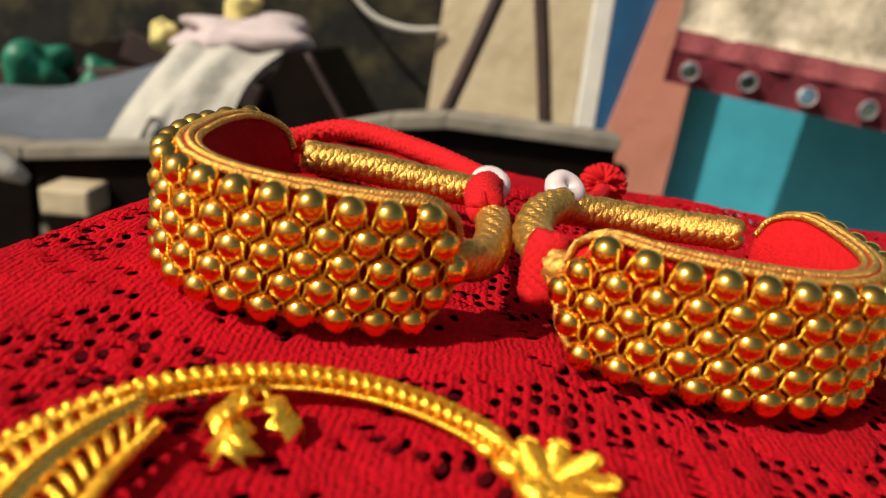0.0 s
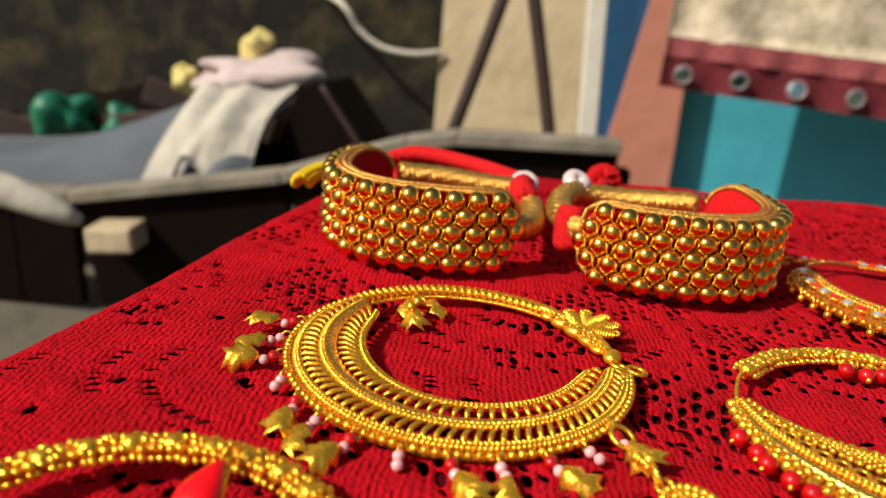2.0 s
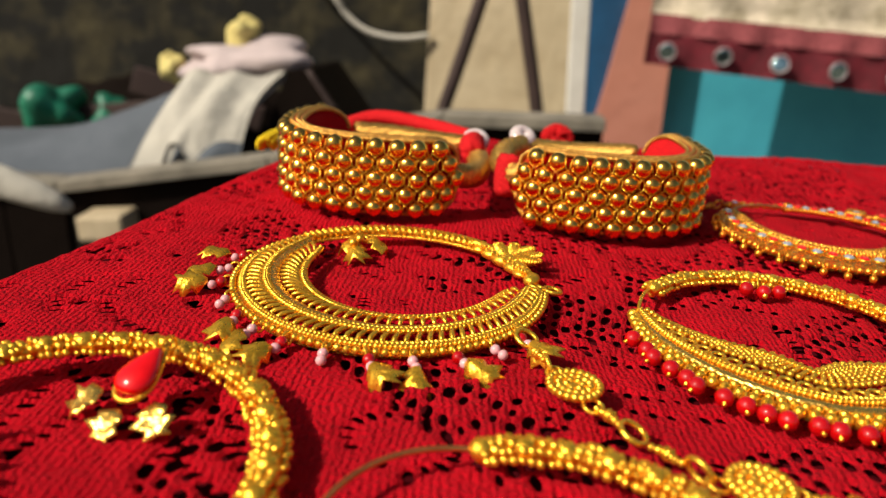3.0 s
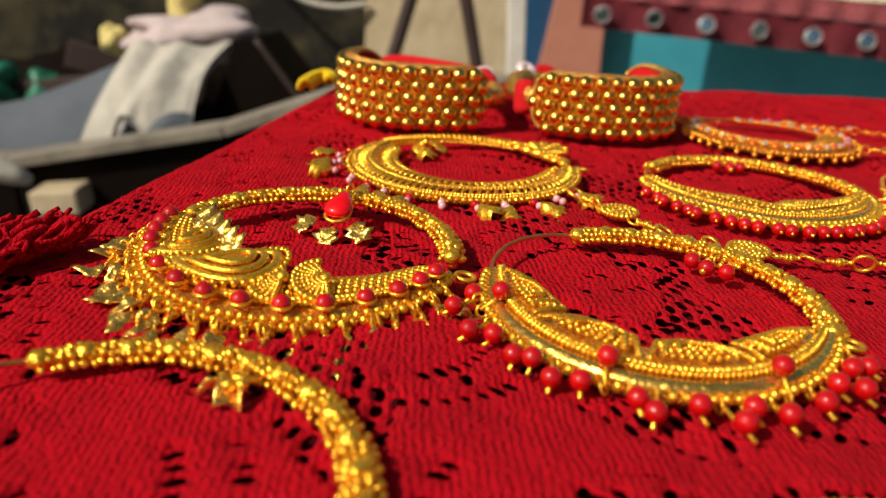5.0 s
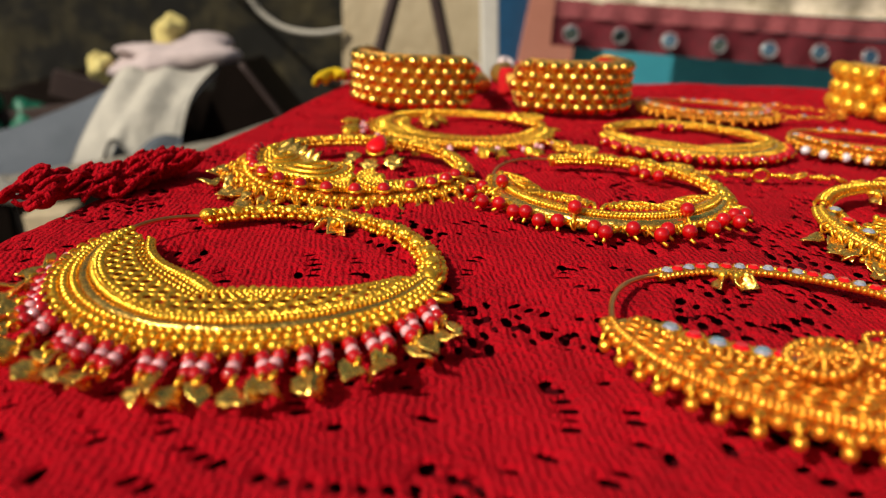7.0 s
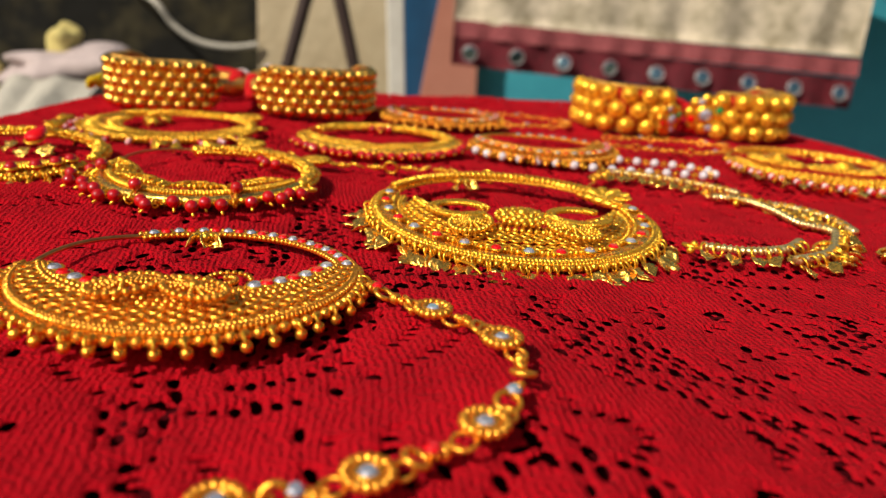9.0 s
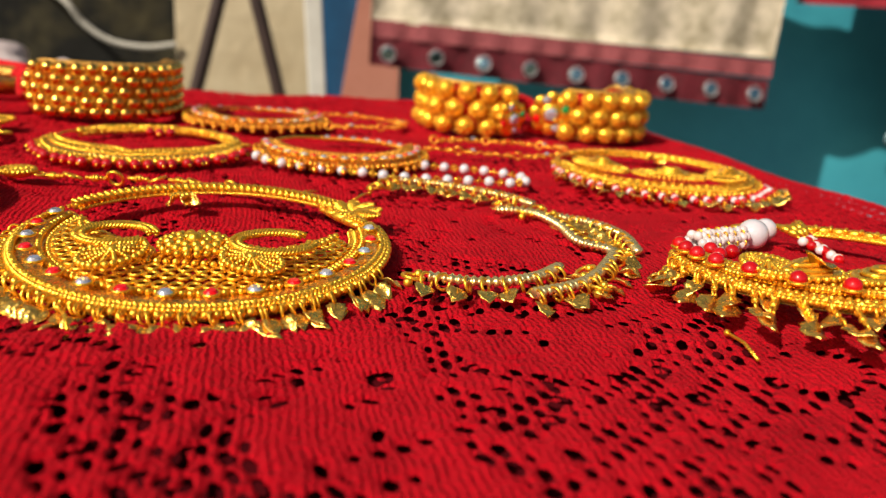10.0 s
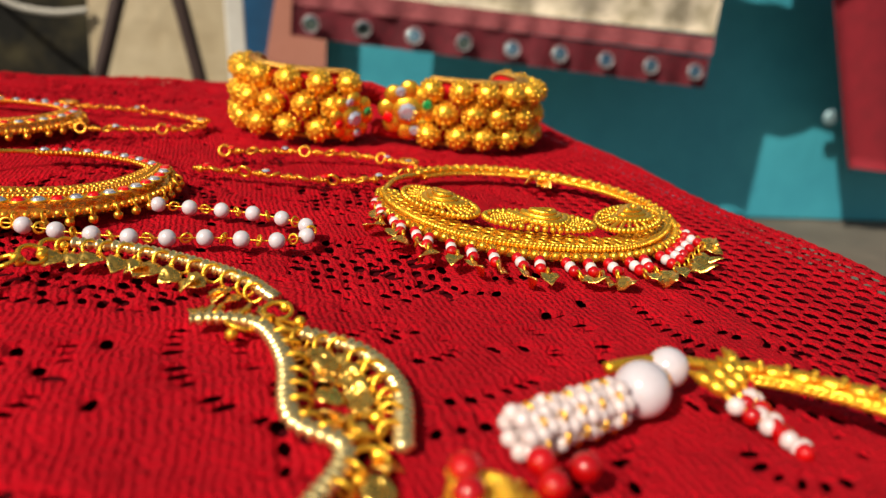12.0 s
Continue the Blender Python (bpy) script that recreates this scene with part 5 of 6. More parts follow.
# stone-set ring by the pearls
r = nose_ring("gold nose ring with granulated plate and clear stones", 0.1940, 0.0530)
c = Crescent(0.0405, 165, 372, moon(0.010, 0.027, 0.7), 0.005)
fill(c, [("backing", 0, 0.9), ("grain", 0.0, 0.0012), ("rope", 0.36, 0), ("rows", 0.42, 0.95)], r, GOLD_DEEP)
stones_on(r, c, np.linspace(0.03, 0.97, 26), 0.2)
hoop(r, 0.0405, 100, 12, GOLD_DEEP, "stones")
wire(r, 0.0405, 168, 100, GOLD, 0.0008)
pendants(r, c, 22, "ball", 31)


# ---- chains ----
def chain(label, pts, link, material, medals=(), stones=False, wide=0.33):
    """A jewellery chain along the cloth: alternating beaded bars and rings, with medallions at some places."""
    ob = thing("jewellery_chain", label, "chain", pose(pts[0][0], pts[0][1], 0.001), "jewellery chains")
    p = smooth_path([(x - pts[0][0], y - pts[0][1], 0.0020 + lift_at(x, y)) for x, y in pts], 14)
    d = np.r_[0, np.cumsum(np.linalg.norm(np.diff(p, axis=0), axis=1))]
    n = max(2, int(d[-1] / link))
    for i in range(n):
        s0, s1 = d[-1] * i / n, d[-1] * (i + 1) / n
        q = np.stack([np.interp(np.linspace(s0, s1, 9), d, p[:, k]) for k in range(3)], 1)
        yaw = math.degrees(math.atan2(q[-1][1] - q[0][1], q[-1][0] - q[0][0]))
        L = s1 - s0
        m = Mesh()
        if any(abs(s0 + L / 2 - f * d[-1]) < L / 2 for f in medals):
            if stones:
                balls(m, [(0, 0, 0)], L * wide * 0.72, (16, 10), (1, 1, 0.34))
                a = np.linspace(0, 2 * math.pi, 8, endpoint=False)
                balls(m, np.c_[L * wide * 0.66 * np.cos(a), L * wide * 0.66 * np.sin(a), 0 * a + 0.0004], L * 0.105, (8, 5), (1, 1, 0.7))
                torus(m, (0, 0, 0.0015), 0.0023, 0.0005)
            else:
                balls(m, [(0, 0, 0)], L * wide, (16, 10), (1, 1, 0.3))
            gr = Mesh()
            for rr, cnt in ((L * wide * 0.92, 16),) if stones else ((L * (wide + 0.03), 22), (L * wide * 0.7, 14), (L * wide * 0.35, 6)):
                a = np.linspace(0, 2 * math.pi, cnt, endpoint=False)
                balls(gr, np.c_[rr * np.cos(a), rr * np.sin(a), 0 * a + 0.0012], 0.0011, (8, 5))
            torus(m, (-L * (wide + 0.15), 0, 0), 0.0022, 0.0005, (0.2, 0, 1))
            torus(m, (L * (wide + 0.15), 0, 0), 0.0022, 0.0005, (0.2, 0, 1))
            lk = part("medallion", m, material, ob, "round granulated medallion", Matrix.Translation(Vector(q[4])) @ pose(0, 0, 0, 0, 0, yaw))
            tagged(part("granulation", gr, material, lk), kind="stuff")
            if stones:
                part("stone", STONE_W, CLEAR, lk, "", pose(0, 0, L * 0.1))
        else:
            t = np.linspace(-L * 0.46, L * 0.06, 6)
            u = np.linspace(0, 1, 37)
            girth = 0.00050 + 0.00042 * np.abs(np.sin(u * 6 * math.pi)) + 0.00075 * np.exp(-((u - 0.5) / 0.17) ** 2)
            tube(m, np.c_[t[0] + (t[-1] - t[0]) * u, 0.0003 * np.sin(u * 9 + i), 0 * u], girth, 8)
            spot = Matrix.Translation(Vector(q[4])) @ pose(0, 0, 0, 0, 0, yaw)
            lk = part("link", m, material, ob, "", spot)
            rg = torus(Mesh(), (0, 0, 0), L * 0.20, 0.00065, ((0.35, 0.25, 1), (0.2, 1, 0.45), (-0.4, 0.1, 1))[i % 3])
            part("ring", rg, material, ob, "", spot @ Matrix.Translation((L * 0.26, 0, 0.0002)))
            if stones and i % 2 == 0:
                part("stone", STONE_WS if i % 4 else STONE_RS, CLEAR if i % 4 else RED_GEM, lk, "", pose(0, 0, 0.0014))
    return ob


chain("gold chain with round medallions lying across the cloth", [(0.022, 0.056), (0.030, 0.030), (0.036, 0.017), (0.045, 0.003), (0.058, -0.010), (0.069, -0.011),
      (0.094, -0.014), (0.120, -0.018), (0.143, -0.029), (0.160, -0.037)], 0.0148, GOLD, (0.22, 0.47), False, 0.34)
chain("deep gold chain with clear stones", [(0.078, -0.167), (0.089, -0.188), (0.098, -0.198), (0.103, -0.209), (0.105, -0.220), (0.100, -0.232), (0.091, -0.242), (0.079, -0.247), (0.066, -0.251), (0.045, -0.254)],
      0.0112, GOLD_DEEP, (0.17, 0.34, 0.62, 0.76, 0.93), True, 0.36)
chain("thin gold chain with small rings", [(0.240, 0.074), (0.260, 0.068), (0.277, 0.061), (0.296, 0.058), (0.314, 0.066), (0.326, 0.082), (0.312, 0.097), (0.287, 0.104), (0.264, 0.103), (0.250, 0.102)],
      0.0105, GOLD_DEEP, (0.55,), True)
chain("gold chain looped behind a stone-set ring", [(0.108, 0.182), (0.120, 0.194), (0.143, 0.198), (0.168, 0.197), (0.195, 0.192), (0.225, 0.182), (0.243, 0.162), (0.238, 0.146), (0.217, 0.140), (0.196, 0.139), (0.182, 0.140)],
      0.0105, GOLD_DEEP, (0.35, 0.7), True)

# pearl strand
ps = thing("pearl_strand", "strand of small white pearls on gold links", "pearl strand", pose(0.158, 0.02, 0.0))
pp = smooth_path([(x - 0.158, y - 0.02, 0.0028) for x, y in ((0.150, 0.045), (0.158, 0.030), (0.172, 0.020), (0.194, 0.011), (0.210, 0.003), (0.228, -0.002), (0.248, -0.003), (0.262, -0.006),
                                                          (0.272, -0.001), (0.271, 0.009), (0.258, 0.019), (0.240, 0.025), (0.226, 0.030))], 14)
dd = np.r_[0, np.cumsum(np.linalg.norm(np.diff(pp, axis=0), axis=1))]
PEARL_D = twin(PEARL_B, PEARL)
lk = Mesh()
torus(lk, (0, 0, 0), 0.0014, 0.0004, (0.4, 1, 0.3))
link_d = twin(lk.data("link"), GOLD)
k = int(dd[-1] / 0.0095)
for i in range(k):
    p = [np.interp((i + 0.5) / k * dd[-1], dd, pp[:, j]) for j in range(3)]
    q = [np.interp((i + 1.0) / k * dd[-1], dd, pp[:, j]) for j in range(3)]
    part("pearl", PEARL_D, PEARL, ps, "", Matrix.Translation(Vector(p)))
    part("link", link_d, GOLD, ps, "", Matrix.Translation(Vector(q)) @ pose(0, 0, 0, 0, 0, 40 * i))
strand = Mesh()
tube(strand, pp, 0.0003, 5)
part("wire", strand, GOLD, ps)

# pale gold forehead piece with hanging charms
fp = thing("forehead_piece", "pale gold forehead ornament of ridged bars with leaf charms", "ornament", pose(0.23, -0.09, 0.0))


def bar(pts, rad=0.0016):
    m = Mesh()
    p = resample(smooth_path([(x - 0.23, y + 0.09, 0.0035) for x, y in pts], 14), 0.0004)
    d = np.arange(len(p)) * 0.0004
    tube(m, p, rad * (1 + 0.26 * np.sin(d / 0.0020 * 2 * math.pi)), 10, flat=0.8)
    return part("ridged_bar", m, PALE, fp, "ridged pale gold bar")


BARS = [[(0.197, -0.126), (0.212, -0.131), (0.227, -0.128), (0.239, -0.119)],
        [(0.223, -0.140), (0.241, -0.132), (0.256, -0.116), (0.263, -0.104), (0.256, -0.094), (0.257, -0.075), (0.254, -0.060), (0.246, -0.055), (0.240, -0.055)],
        [(0.212, -0.007), (0.226, -0.012), (0.240, -0.022), (0.252, -0.034), (0.258, -0.046)],
        [(0.262, -0.064), (0.272, -0.073), (0.276, -0.088), (0.272, -0.106)]]
rs = np.random.RandomState(40)
for pts in BARS:
    b = bar(pts)
    p = resample(smooth_path([(x - 0.23, y + 0.09, 0.0035) for x, y in pts], 14), 0.0050)
    for i, q in enumerate(p[:-1]):
        t = p[i + 1] - q
        side = math.degrees(math.atan2(t[1], t[0])) - 90 + rs.uniform(-25, 25)
        m = Mesh()
        torus(m, (0.0022, 0, -0.0005), 0.0022, 0.00045, (0.5, 1, 0.5), 14, 6)
        pd = part("pendant", m, GOLD, b, "", Matrix.Translation(Vector(q)) @ pose(0, 0, 0, 0, 0, side))
for pts, every in ((BARS[0], 0.0050), (BARS[1], 0.0050), (BARS[2], 0.0048), (BARS[3], 0.0044)):
    p = resample(smooth_path([(x - 0.23, y + 0.09, 0.0022) for x, y in pts], 14), every)
    for i, q in enumerate(p[:-1]):
        t = p[i + 1] - q
        side = math.degrees(math.atan2(t[1], t[0])) - 90 + rs.uniform(-30, 30)
        off = pose(0, 0, 0, 0, 0, side) @ Vector((0.0045, 0, 0))
        part("heart_charm", HEART_P, GOLD_SHEET, fp, "", Matrix.Translation(Vector(q) + off) @ pose(0, 0, 0, rs.uniform(-30, 30), rs.uniform(0, 14), side))
for x, y in ((0.193, -0.125), (0.204, -0.014), (0.199, -0.018), (0.208, -0.01), (0.246, -0.122), (0.260, -0.060), (0.266, -0.108), (0.258, -0.052), (0.250, -0.058), (0.268, -0.098), (0.244, -0.136), (0.272, -0.080)):
    knot = Mesh()
    torus(knot, (0, 0, 0.003), 0.003, 0.0006, (rs.uniform(-0.5, 0.5), rs.uniform(-0.5, 0.5), 1), 16, 6)
    balls(knot, [(0.002, 0.002, 0.003), (-0.002, -0.003, 0.0025)], 0.0014)
    part("jump_ring", knot, GOLD, fp, "", Matrix.Translation((x - 0.23, y + 0.09, 0)))

# pearl tassel beside the leaf-fringed ring
tas = thing("pearl_tassel", "tassel of tiny white beads with two pearls and red beads", "tassel", pose(0.3045, -0.107, 0.0035, 0, 0, 16))
SEED = bead_data(0.0016, (10, 6))
SEED.materials.append(WHITE_BEAD)
for k in range(7):
    y, z = 0.0031 * math.cos(k * 0.9), 0.0046 + 0.0029 * math.sin(k * 0.9)
    for i in range(11):
        part("seed_bead", SEED, WHITE_BEAD, tas, "", Matrix.Translation((-0.0165 + i * 0.0021, y + 0.0003 * math.sin(i * 2.2 + k), z + 0.0003 * math.cos(i * 1.7 + k))))
SPACER = torus(Mesh(), (0, 0, 0), 0.0009, 0.00035, (1, 0, 0), 8, 5).data("spacer")
SPACER.materials.append(GOLD)
for k in range(7):
    y, z = 0.0040 * math.cos(k * 0.9 + 0.45), 0.0046 + 0.0036 * math.sin(k * 0.9 + 0.45)
    for i in range(5):
        part("spacer", SPACER, GOLD, tas, "", Matrix.Translation((-0.0145 + i * 0.0042, y, z)))
big = balls(Mesh(), [(0, 0, 0)], 0.0052, (24, 14)).data("pearl")
part("pearl", big, PEARL, tas, "large pearl", pose(0.0115, 0, 0.0055))
part("pearl", balls(Mesh(), [(0, 0, 0)], 0.0040, (24, 14)), PEARL, tas, "large pearl", pose(0.0235, 0.004, 0.0050))
part("cap", torus(Mesh(), (0.0172, 0.001, 0.005), 0.0022, 0.0009, (1, 0.1, 0)), GOLD, tas)
for k, (x, y, way) in enumerate(((0.0215, -0.006, -70), (0.0255, -0.006, -88), (0.0295, -0.005, -100), (0.0330, -0.003, -112))):
    at = pose(x, y, 0.0065, 0, 14, way)
    part("strand", tube(Mesh(), [(-0.004, 0, 0.001), (0.004, 0, 0.0006), (0.017, 0, 0)], 0.0005, 6), GOLD, tas, "gold bead strand", at)
    for i in range(5):
        part("bead", RED_SD if (i + k) % 2 else WHITE_BD, RED_BEAD, tas, "", at @ Matrix.Translation((0.0055 + 0.0030 * i, 0, 0.0)))
    part("bar", balls(Mesh(), [(-0.001, 0, 0.0012), (0.0015, 0, 0.0012)], 0.0017, (8, 5), (1.4, 0.8, 0.8)), GOLD, tas, "", at)
for x, y in ((-0.014, -0.012), (-0.019, -0.008), (-0.021, -0.013)):
    part("bead", RED_BD, RED_BEAD, tas, "glossy red bead", pose(x, y, 0.0055))


# ---- beaded bracelets ----
def arc_path(cx, cy, rx, ry, a0, a1, n, u0=0.0, u1=1.0):
    """Even steps along a squarish oval from share u0 to u1 of its way, and the outward normals."""
    fine = np.radians(np.linspace(a0, a1, 400))
    c, s = np.cos(fine), np.sin(fine)
    way = np.c_[rx * np.sign(c) * np.abs(c) ** 0.8, ry * np.sign(s) * np.abs(s) ** 0.8]
    d = np.r_[0, np.cumsum(np.linalg.norm(np.diff(way, axis=0), axis=1))]
    t = np.interp(np.linspace(u0, u1, n) * d[-1], d, fine)
    c, s = np.cos(t), np.sin(t)
    x, y = np.sign(c) * np.abs(c) ** 0.8, np.sign(s) * np.abs(s) ** 0.8
    nx, ny = np.sign(c) * np.abs(c) ** 1.2 / rx, np.sign(s) * np.abs(s) ** 1.2 / ry
    return np.c_[cx + rx * x, cy + ry * y], np.c_[nx, ny] / np.hypot(nx, ny)[:, None]


def bracelet(label, x, y, rx, ry, a0, a1, rows, bead, pitch, base, data, taper):
    """A stiff cuff with tapered ends: felt-lined band, rope edges, rows of beads outside, crossing threads between them."""
    ob = thing("bracelet", label, "bracelet", pose(x, y, 0.0006), "beaded bracelets")
    height = base * 2 + pitch * (rows - 1)
    P, N = arc_path(0, 0, rx, ry, a0, a1, 72)
    mid = height / 2

    def tap(u):
        u = np.asarray(u, float)
        e0 = np.clip(u / max(taper[0], 1e-3), 0, 1)
        e1 = np.clip((1 - u) / max(taper[1], 1e-3), 0, 1)
        f = np.sqrt(1 - (1 - np.minimum(e0, e1)) ** 2)
        return 0.30 + 0.70 * f

    T = tap(np.linspace(0, 1, 72))
    band = Mesh()
    prof = []
    for off, k in ((0.0, -1), (0.0010, 0), (0.0, 1), (-0.0032, 1), (-0.0036, 0), (-0.0032, -1)):
        prof.append(np.c_[P + N * off, mid + k * T * (mid - 0.0008)])
    v = np.stack(prof, 1)
    i = np.arange(72 * 6).reshape(72, 6)
    band.add(v, np.stack([i[:-1], np.roll(i[:-1], -1, 1), np.roll(i[1:], -1, 1), i[1:]], -1).reshape(-1, 4))
    band.f.append(np.array([list(i[0])[::-1], list(i[-1])]))
    part("felt_band", band, FELT, ob, "bright red felt lining")
    for k in (-1, 1):
        e = Mesh()
        for off, dz in ((0.0008, 0.0), (-0.0012, 0.0005), (-0.0031, 0.0)):
            rope(e, np.c_[P + N * off, mid + k * (T * (mid - 0.0016) + dz)], 0.00105, 0.0032)
        part("rope_edge", e, THREAD, ob, "gold thread edging")
    L = np.sum(np.linalg.norm(np.diff(P, axis=0), axis=1))
    n = int(L / (bead * 2.1))
    th = Mesh()
    grid = {}
    for r_ in range(rows):
        for k in range(n - (r_ % 2)):
            u = (k + 0.5 + 0.5 * (r_ % 2)) / n
            z = base + pitch * (rows - 1 - r_)
            if abs(z - mid) > tap(u) * mid - bead * 0.7:
                continue
            p, nn = arc_path(0, 0, rx, ry, a0, a1, 1, u, u)
            jit = np.array([random.uniform(-1, 1) for _ in range(3)]) * bead * 0.06
            c_ = np.r_[p[0] + nn[0] * (bead * 0.85 + 0.0010), z] + jit
            grid[r_, k] = (c_, np.r_[nn[0], 0])
            part("bead", data, None, ob, "", Matrix.Translation(Vector(c_)) @ pose(0, 0, 0, random.uniform(0, 360), random.uniform(0, 360), 0))
    for (r_, k), (c_, nn) in grid.items():
        for kk in ((k, k - 1) if r_ % 2 == 0 else (k, k + 1)):
            if (r_ + 1, kk) in grid:
                d_, n2 = grid[r_ + 1, kk]
                side = (d_ - c_)
                push = bead * 0.55
                off = np.cross(side / np.linalg.norm(side), nn) * bead * 0.98
                for sg in (1, -1):
                    tube(th, [c_ + nn * push * 0.7 + off * sg, (c_ + d_) / 2 + nn * push * 0.9 + off * sg * 0.55, d_ + nn * push * 0.7 + off * sg], 0.00017, 4)
    part("thread", th, GOLD, ob, "fine gold crossing threads")
    return ob, height


BEAD = twin(bead_data(0.0035, (24, 14)), GOLD_BEAD)


def big_bead():
    m = balls(Mesh(), [(0, 0, 0)], 0.0058, (16, 10))
    rs_ = np.random.RandomState(2)
    for k in range(46):
        zz = 1 - 2 * (k + 0.5) / 46
        a_ = k * 2.39996
        q = math.sqrt(1 - zz * zz)
        balls(m, [np.array((q * math.cos(a_), q * math.sin(a_), zz)) * 0.0056], 0.0009, (6, 4))
    return m.data("bead")


BIG = twin(big_bead(), GOLD)


def cord(parent, pts, r, material, name="cord", label="", pitch=0.0075):
    m = Mesh()
    rope(m, smooth_path(pts, 10), r, pitch, 4, 6)
    return part(name, m, material, parent, label)


A, _ = bracelet("gold-bead cuff bracelet, five rows, red felt inside, tied with cord", -0.0285, 0.186, 0.0385, 0.0380, -40, -238, 5, 0.0035, 0.0060, 0.0042, BEAD, (0.10, 0.16))
cord(A, [(0.028, -0.025, 0.016), (0.036, -0.019, 0.014), (0.040, -0.004, 0.012), (0.041, 0.014, 0.012), (0.039, 0.030, 0.013)], 0.0052, THREAD, "rope_tie", "gold rope tie")
cord(A, [(-0.018, 0.034, 0.018), (0.0, 0.038, 0.017), (0.020, 0.040, 0.015), (0.036, 0.042, 0.014)], 0.0052, THREAD, "rope_tie", "gold rope tie")
cord(A, [(0.038, 0.022, 0.015), (0.037, 0.034, 0.016), (0.038, 0.044, 0.015)], 0.0058, YARN, "yarn_wrap", "red yarn binding", 0.003)
wb = Mesh()
torus(wb, (0.039, 0.046, 0.016), 0.0034, 0.0036, (0.1, -0.6, 0.8), 20, 10)
part("white_knot_bead", wb, WHITE_BEAD, A, "white wound bead")
cord(A, [(0.038, 0.050, 0.016), (0.015, 0.075, 0.016), (-0.015, 0.090, 0.016), (-0.035, 0.086, 0.010), (-0.052, 0.070, 0.006)], 0.0042, YARN, "red_cord", "loose red cord")
cord(A, [(0.036, 0.050, 0.013), (0.005, 0.064, 0.008), (-0.020, 0.080, 0.004), (-0.060, 0.098, 0.003)], 0.0028, YARN, "red_cord", "loose red cord")
ye = Mesh()
for k in range(14):
    a_ = k * 0.45
    o = np.array([0.0028 * math.cos(a_), 0.0028 * math.sin(a_), 0.0020 * math.sin(a_ * 1.7)])
    tube(ye, smooth_path([np.array((-0.054, 0.066, 0.006)) + o, np.array((-0.060, 0.070, 0.008)) + o, np.array((-0.066, 0.064, 0.006)) + o * 1.3, np.array((-0.069, 0.056, 0.004)) + o * 1.5], 8), 0.0020, 6)
part("yellow_tassel", ye, YELLOW_YARN, A, "yellow yarn tassel")

B, _ = bracelet("gold-bead cuff bracelet, five rows, red felt inside", 0.0615, 0.183, 0.0390, 0.0385, -146, 46, 5, 0.0035, 0.0060, 0.0042, BEAD, (0.10, 0.14))
cord(B, [(-0.033, -0.023, 0.017), (-0.038, -0.014, 0.018), (-0.040, 0.000, 0.018), (-0.037, 0.016, 0.019), (-0.030, 0.030, 0.019)], 0.0052, THREAD, "rope_tie", "gold rope tie")
cord(B, [(-0.0375, -0.020, 0.010), (-0.0378, -0.018, 0.016), (-0.037, -0.016, 0.022)], 0.0054, YARN, "yarn_wrap", "red yarn binding", 0.003)
cord(B, [(0.024, 0.034, 0.018), (0.0, 0.038, 0.016), (-0.014, 0.038, 0.016), (-0.029, 0.034, 0.017)], 0.0052, THREAD, "rope_tie", "gold rope tie")
wb = Mesh()
torus(wb, (-0.029, 0.036, 0.022), 0.0034, 0.0034, (0.3, -0.5, 0.8), 20, 10)
part("white_knot_bead", wb, WHITE_BEAD, B, "white wound bead")
cord(B, [(-0.029, 0.040, 0.018), (-0.022, 0.060, 0.012), (-0.010, 0.085, 0.008), (-0.004, 0.105, 0.007)], 0.0034, YARN, "red_cord", "loose red cord")
pom = Mesh()
rs = np.random.RandomState(9)
for k in range(120):
    d = rs.normal(size=3)
    d /= np.linalg.norm(d)
    tube(pom, [np.array((-0.003, 0.112, 0.008)), np.array((-0.003, 0.112, 0.008)) + d * np.array((0.010, 0.010, 0.0085))], [0.0016, 0.0008], 5)
part("pompom", pom, YARN, B, "red yarn pompom")

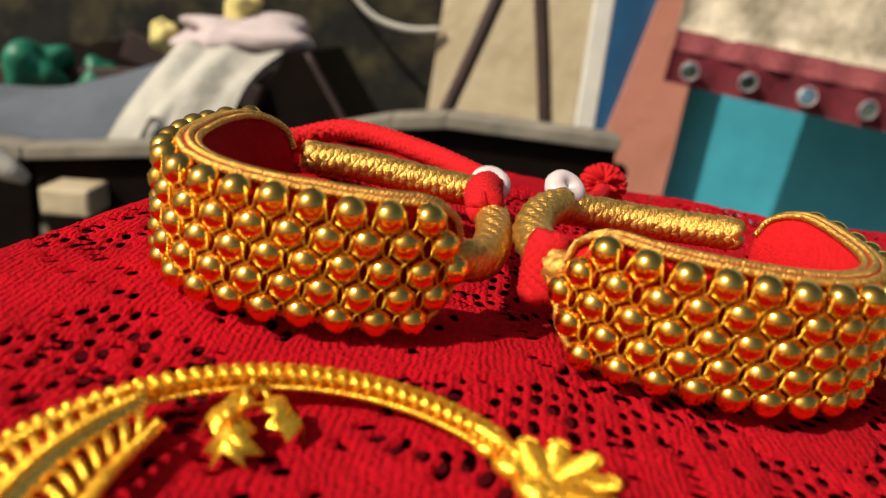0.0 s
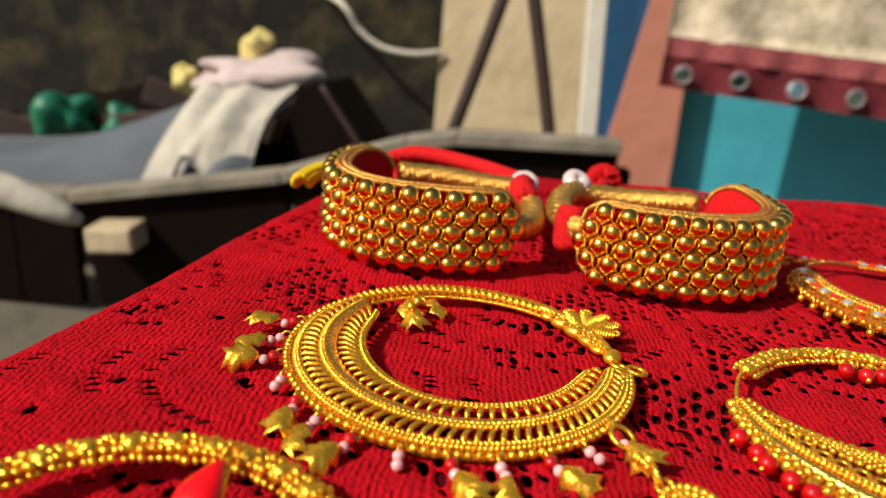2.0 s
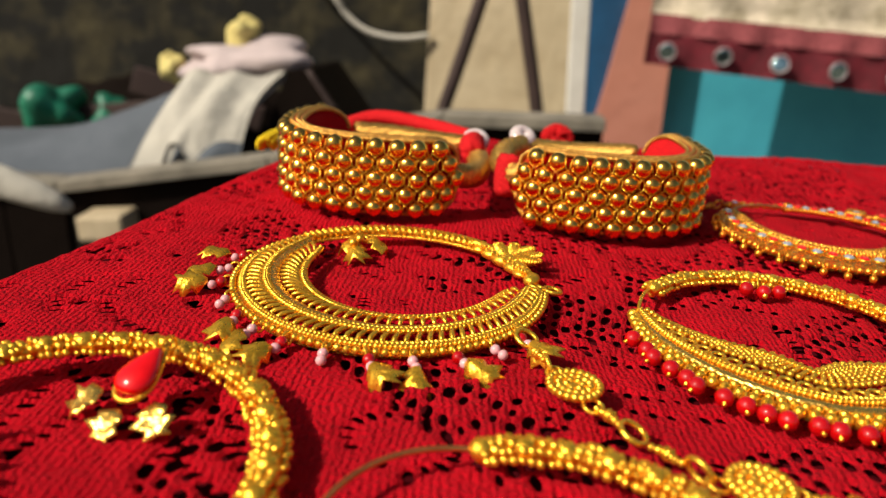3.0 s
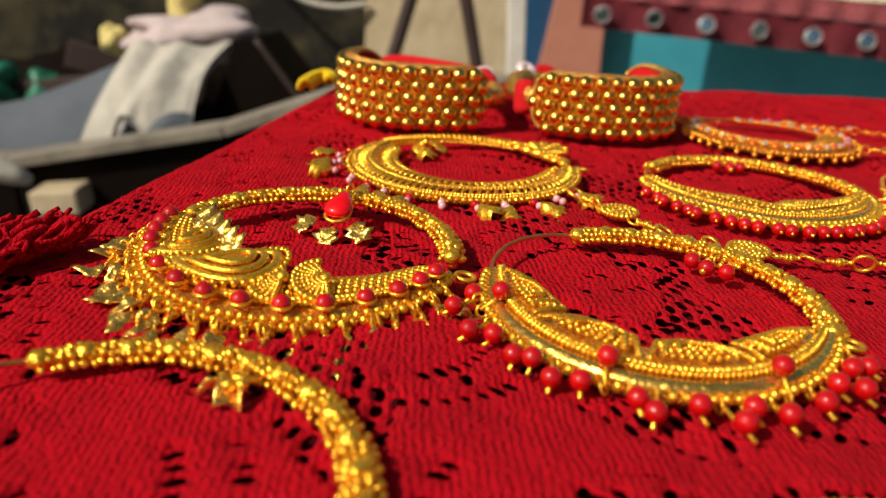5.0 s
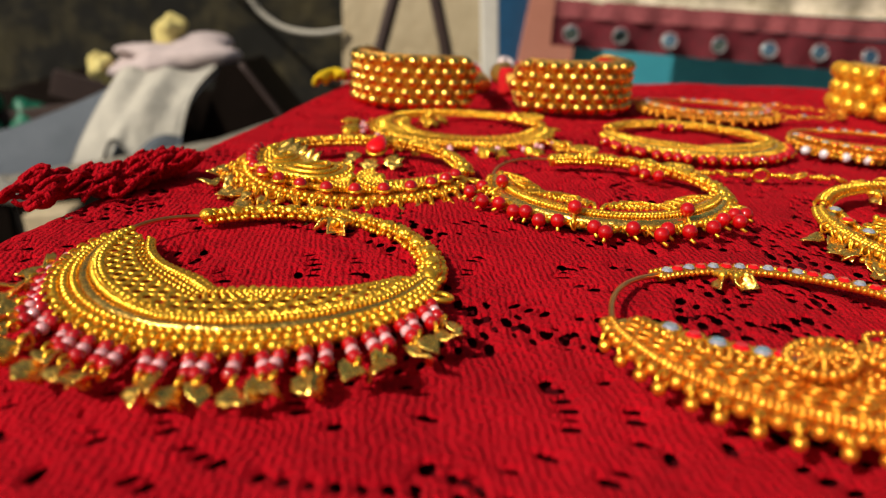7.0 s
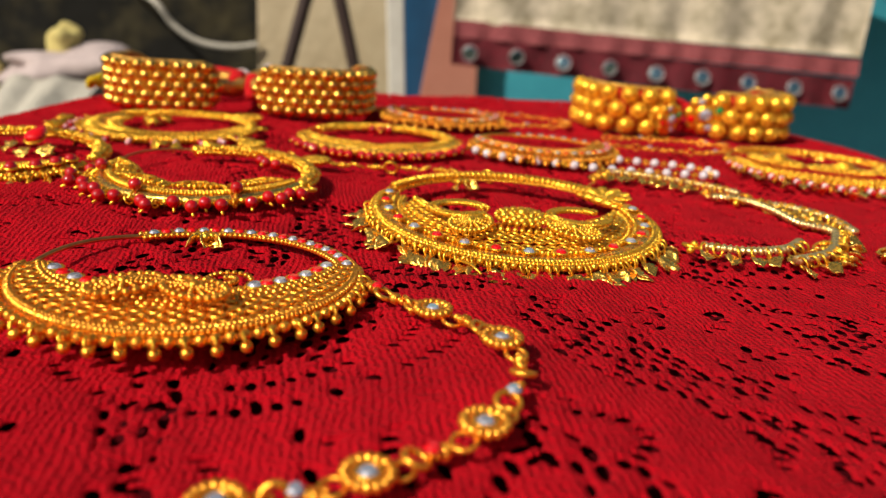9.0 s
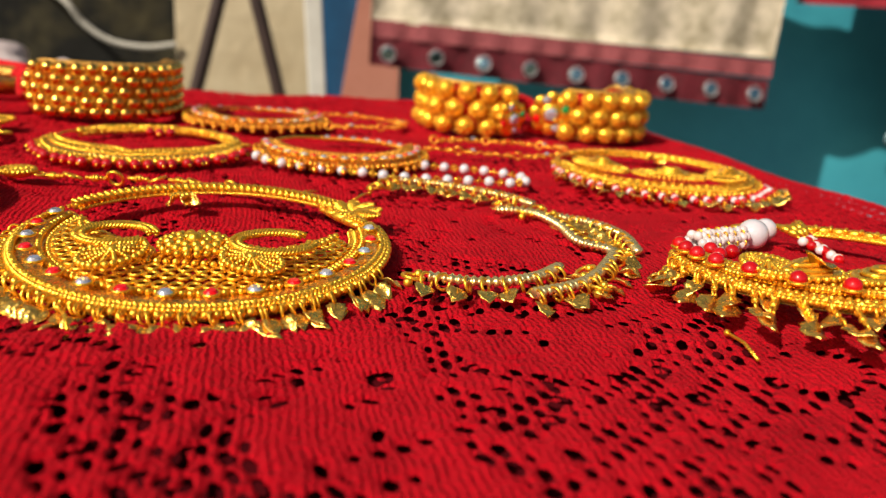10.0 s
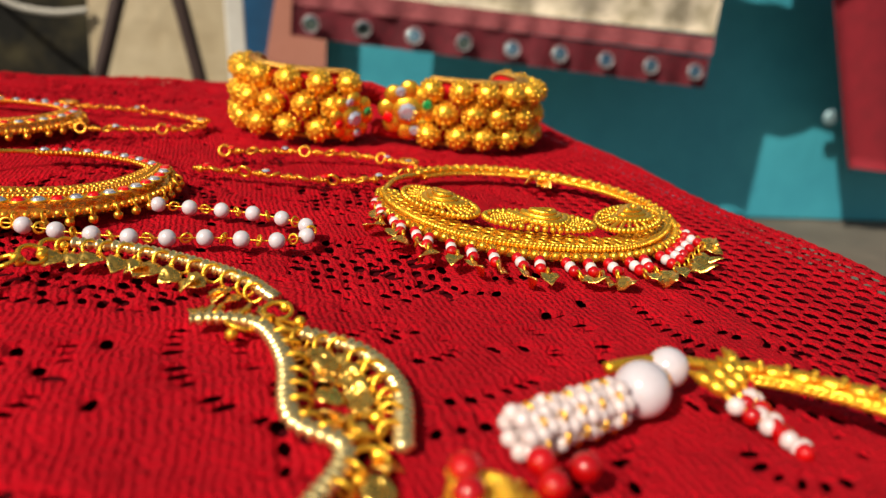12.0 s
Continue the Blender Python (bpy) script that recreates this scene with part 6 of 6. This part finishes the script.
PA, _ = bracelet("bracelet of three rows of large granulated gold beads", 0.299, 0.178, 0.0305, 0.035, -66, -228, 3, 0.0056, 0.0106, 0.0062, BIG, (0.05, 0.12))
PB, _ = bracelet("bracelet of three rows of large granulated gold beads on red felt", 0.371, 0.168, 0.0345, 0.036, -134, 35, 3, 0.0056, 0.0106, 0.0062, BIG, (0.05, 0.12))
for ob, px, py, yaw, zz in ((PA, 0.011, -0.045, 22, 0.013), (PB, -0.034, -0.034, -18, 0.017)):
    fl = Mesh()
    for k in range(8):
        a = 2 * math.pi * k / 8
        balls(fl, [(0.0072 * math.cos(a), 0, 0.0072 * math.sin(a))], 0.0036, (10, 6), (1, 0.5, 1))
    balls(fl, [(0, 0, 0)], 0.0058, (16, 10), (1, 0.5, 1))
    f_ob = part("flower_clasp", fl, GOLD, ob, "gold flower clasp with stones", pose(px, py, zz, 8, 0, yaw) @ Matrix.Scale(1.1 if ob is PA else 1.35, 4))
    for k in range(0, 8, 2):
        a = 2 * math.pi * k / 8 + 0.4
        mt = GREEN_GEM if k == 0 else (RED_GEM if k == 4 else CLEAR)
        part("stone", twin(STONE, mt), mt, f_ob, "", pose(0.0072 * math.cos(a), -0.0016, 0.0072 * math.sin(a), 90, 0, 0))
    part("stone", twin(stone_mesh(0.0034), CLEAR), CLEAR, f_ob, "clear centre stone", pose(0, -0.0026, 0, 90, 0, 0))
cord(PA, [(0.010, -0.040, 0.022), (0.022, -0.024, 0.022), (0.034, -0.022, 0.018), (0.046, -0.034, 0.012)], 0.0050, YARN, "red_cord", "red yarn tie")
cord(PB, [(-0.046, -0.020, 0.006), (-0.038, -0.026, 0.006), (-0.026, -0.030, 0.007)], 0.0042, YARN, "red_cord", "red yarn tie")

# loose head pins lying about
for x, y, L_, tn in ((0.082, -0.108, 0.016, -62), (0.108, -0.140, 0.013, -70), (0.2647, -0.165, 0.015, -98), (0.166, -0.030, 0.012, 40), (0.196, -0.024, 0.014, -125)):
    pin = Mesh()
    tube(pin, [(0, 0, 0), (L_ * 0.5, 0.0004, 0.0008), (L_, 0, 0)], 0.00045, 6)
    balls(pin, [(0, 0, 0)], 0.0009)
    tagged(part("head_pin", pin, GOLD, None, "", pose(x, y, 0.0014 + lift_at(x, y), 0, 0, tn)), "thin bent gold head pin on the cloth", "pin", "loose head pins")

# bunched hem of the cloth
bun = Mesh()
rs = np.random.RandomState(15)
for k in range(26):
    u = k / 25
    balls(bun, [(-0.166 + 0.032 * u, -0.056 + 0.040 * u, 0.0015 + 0.0012 * math.sin(u * 9))], 0.0044 * rs.uniform(0.7, 1.1), (10, 6), (1.0, 1.0, 0.8))
for k in range(170):
    u = rs.uniform(0, 1)
    c0 = np.array((-0.167 + 0.034 * u, -0.057 + 0.042 * u, 0.0025 + 0.0018 * (1 + math.sin(u * 9))))
    d = rs.normal(size=3) * (0.0042, 0.0042, 0.0014)
    a = rs.uniform(0, 6.28)
    pts = [c0 + d + 0.0032 * np.array((math.cos(a + t), math.sin(a * 1.3 + t), 0.6 * math.sin(t * 1.3 + a))) for t in np.linspace(0, 5, 6)]
    tube(bun, smooth_path(pts, 3), 0.0009 * rs.uniform(0.7, 1.3), 5)
tagged(part("bunched_hem", bun, LACE), "bunched crimson crochet hem of the cloth", "hem", kind="stuff")
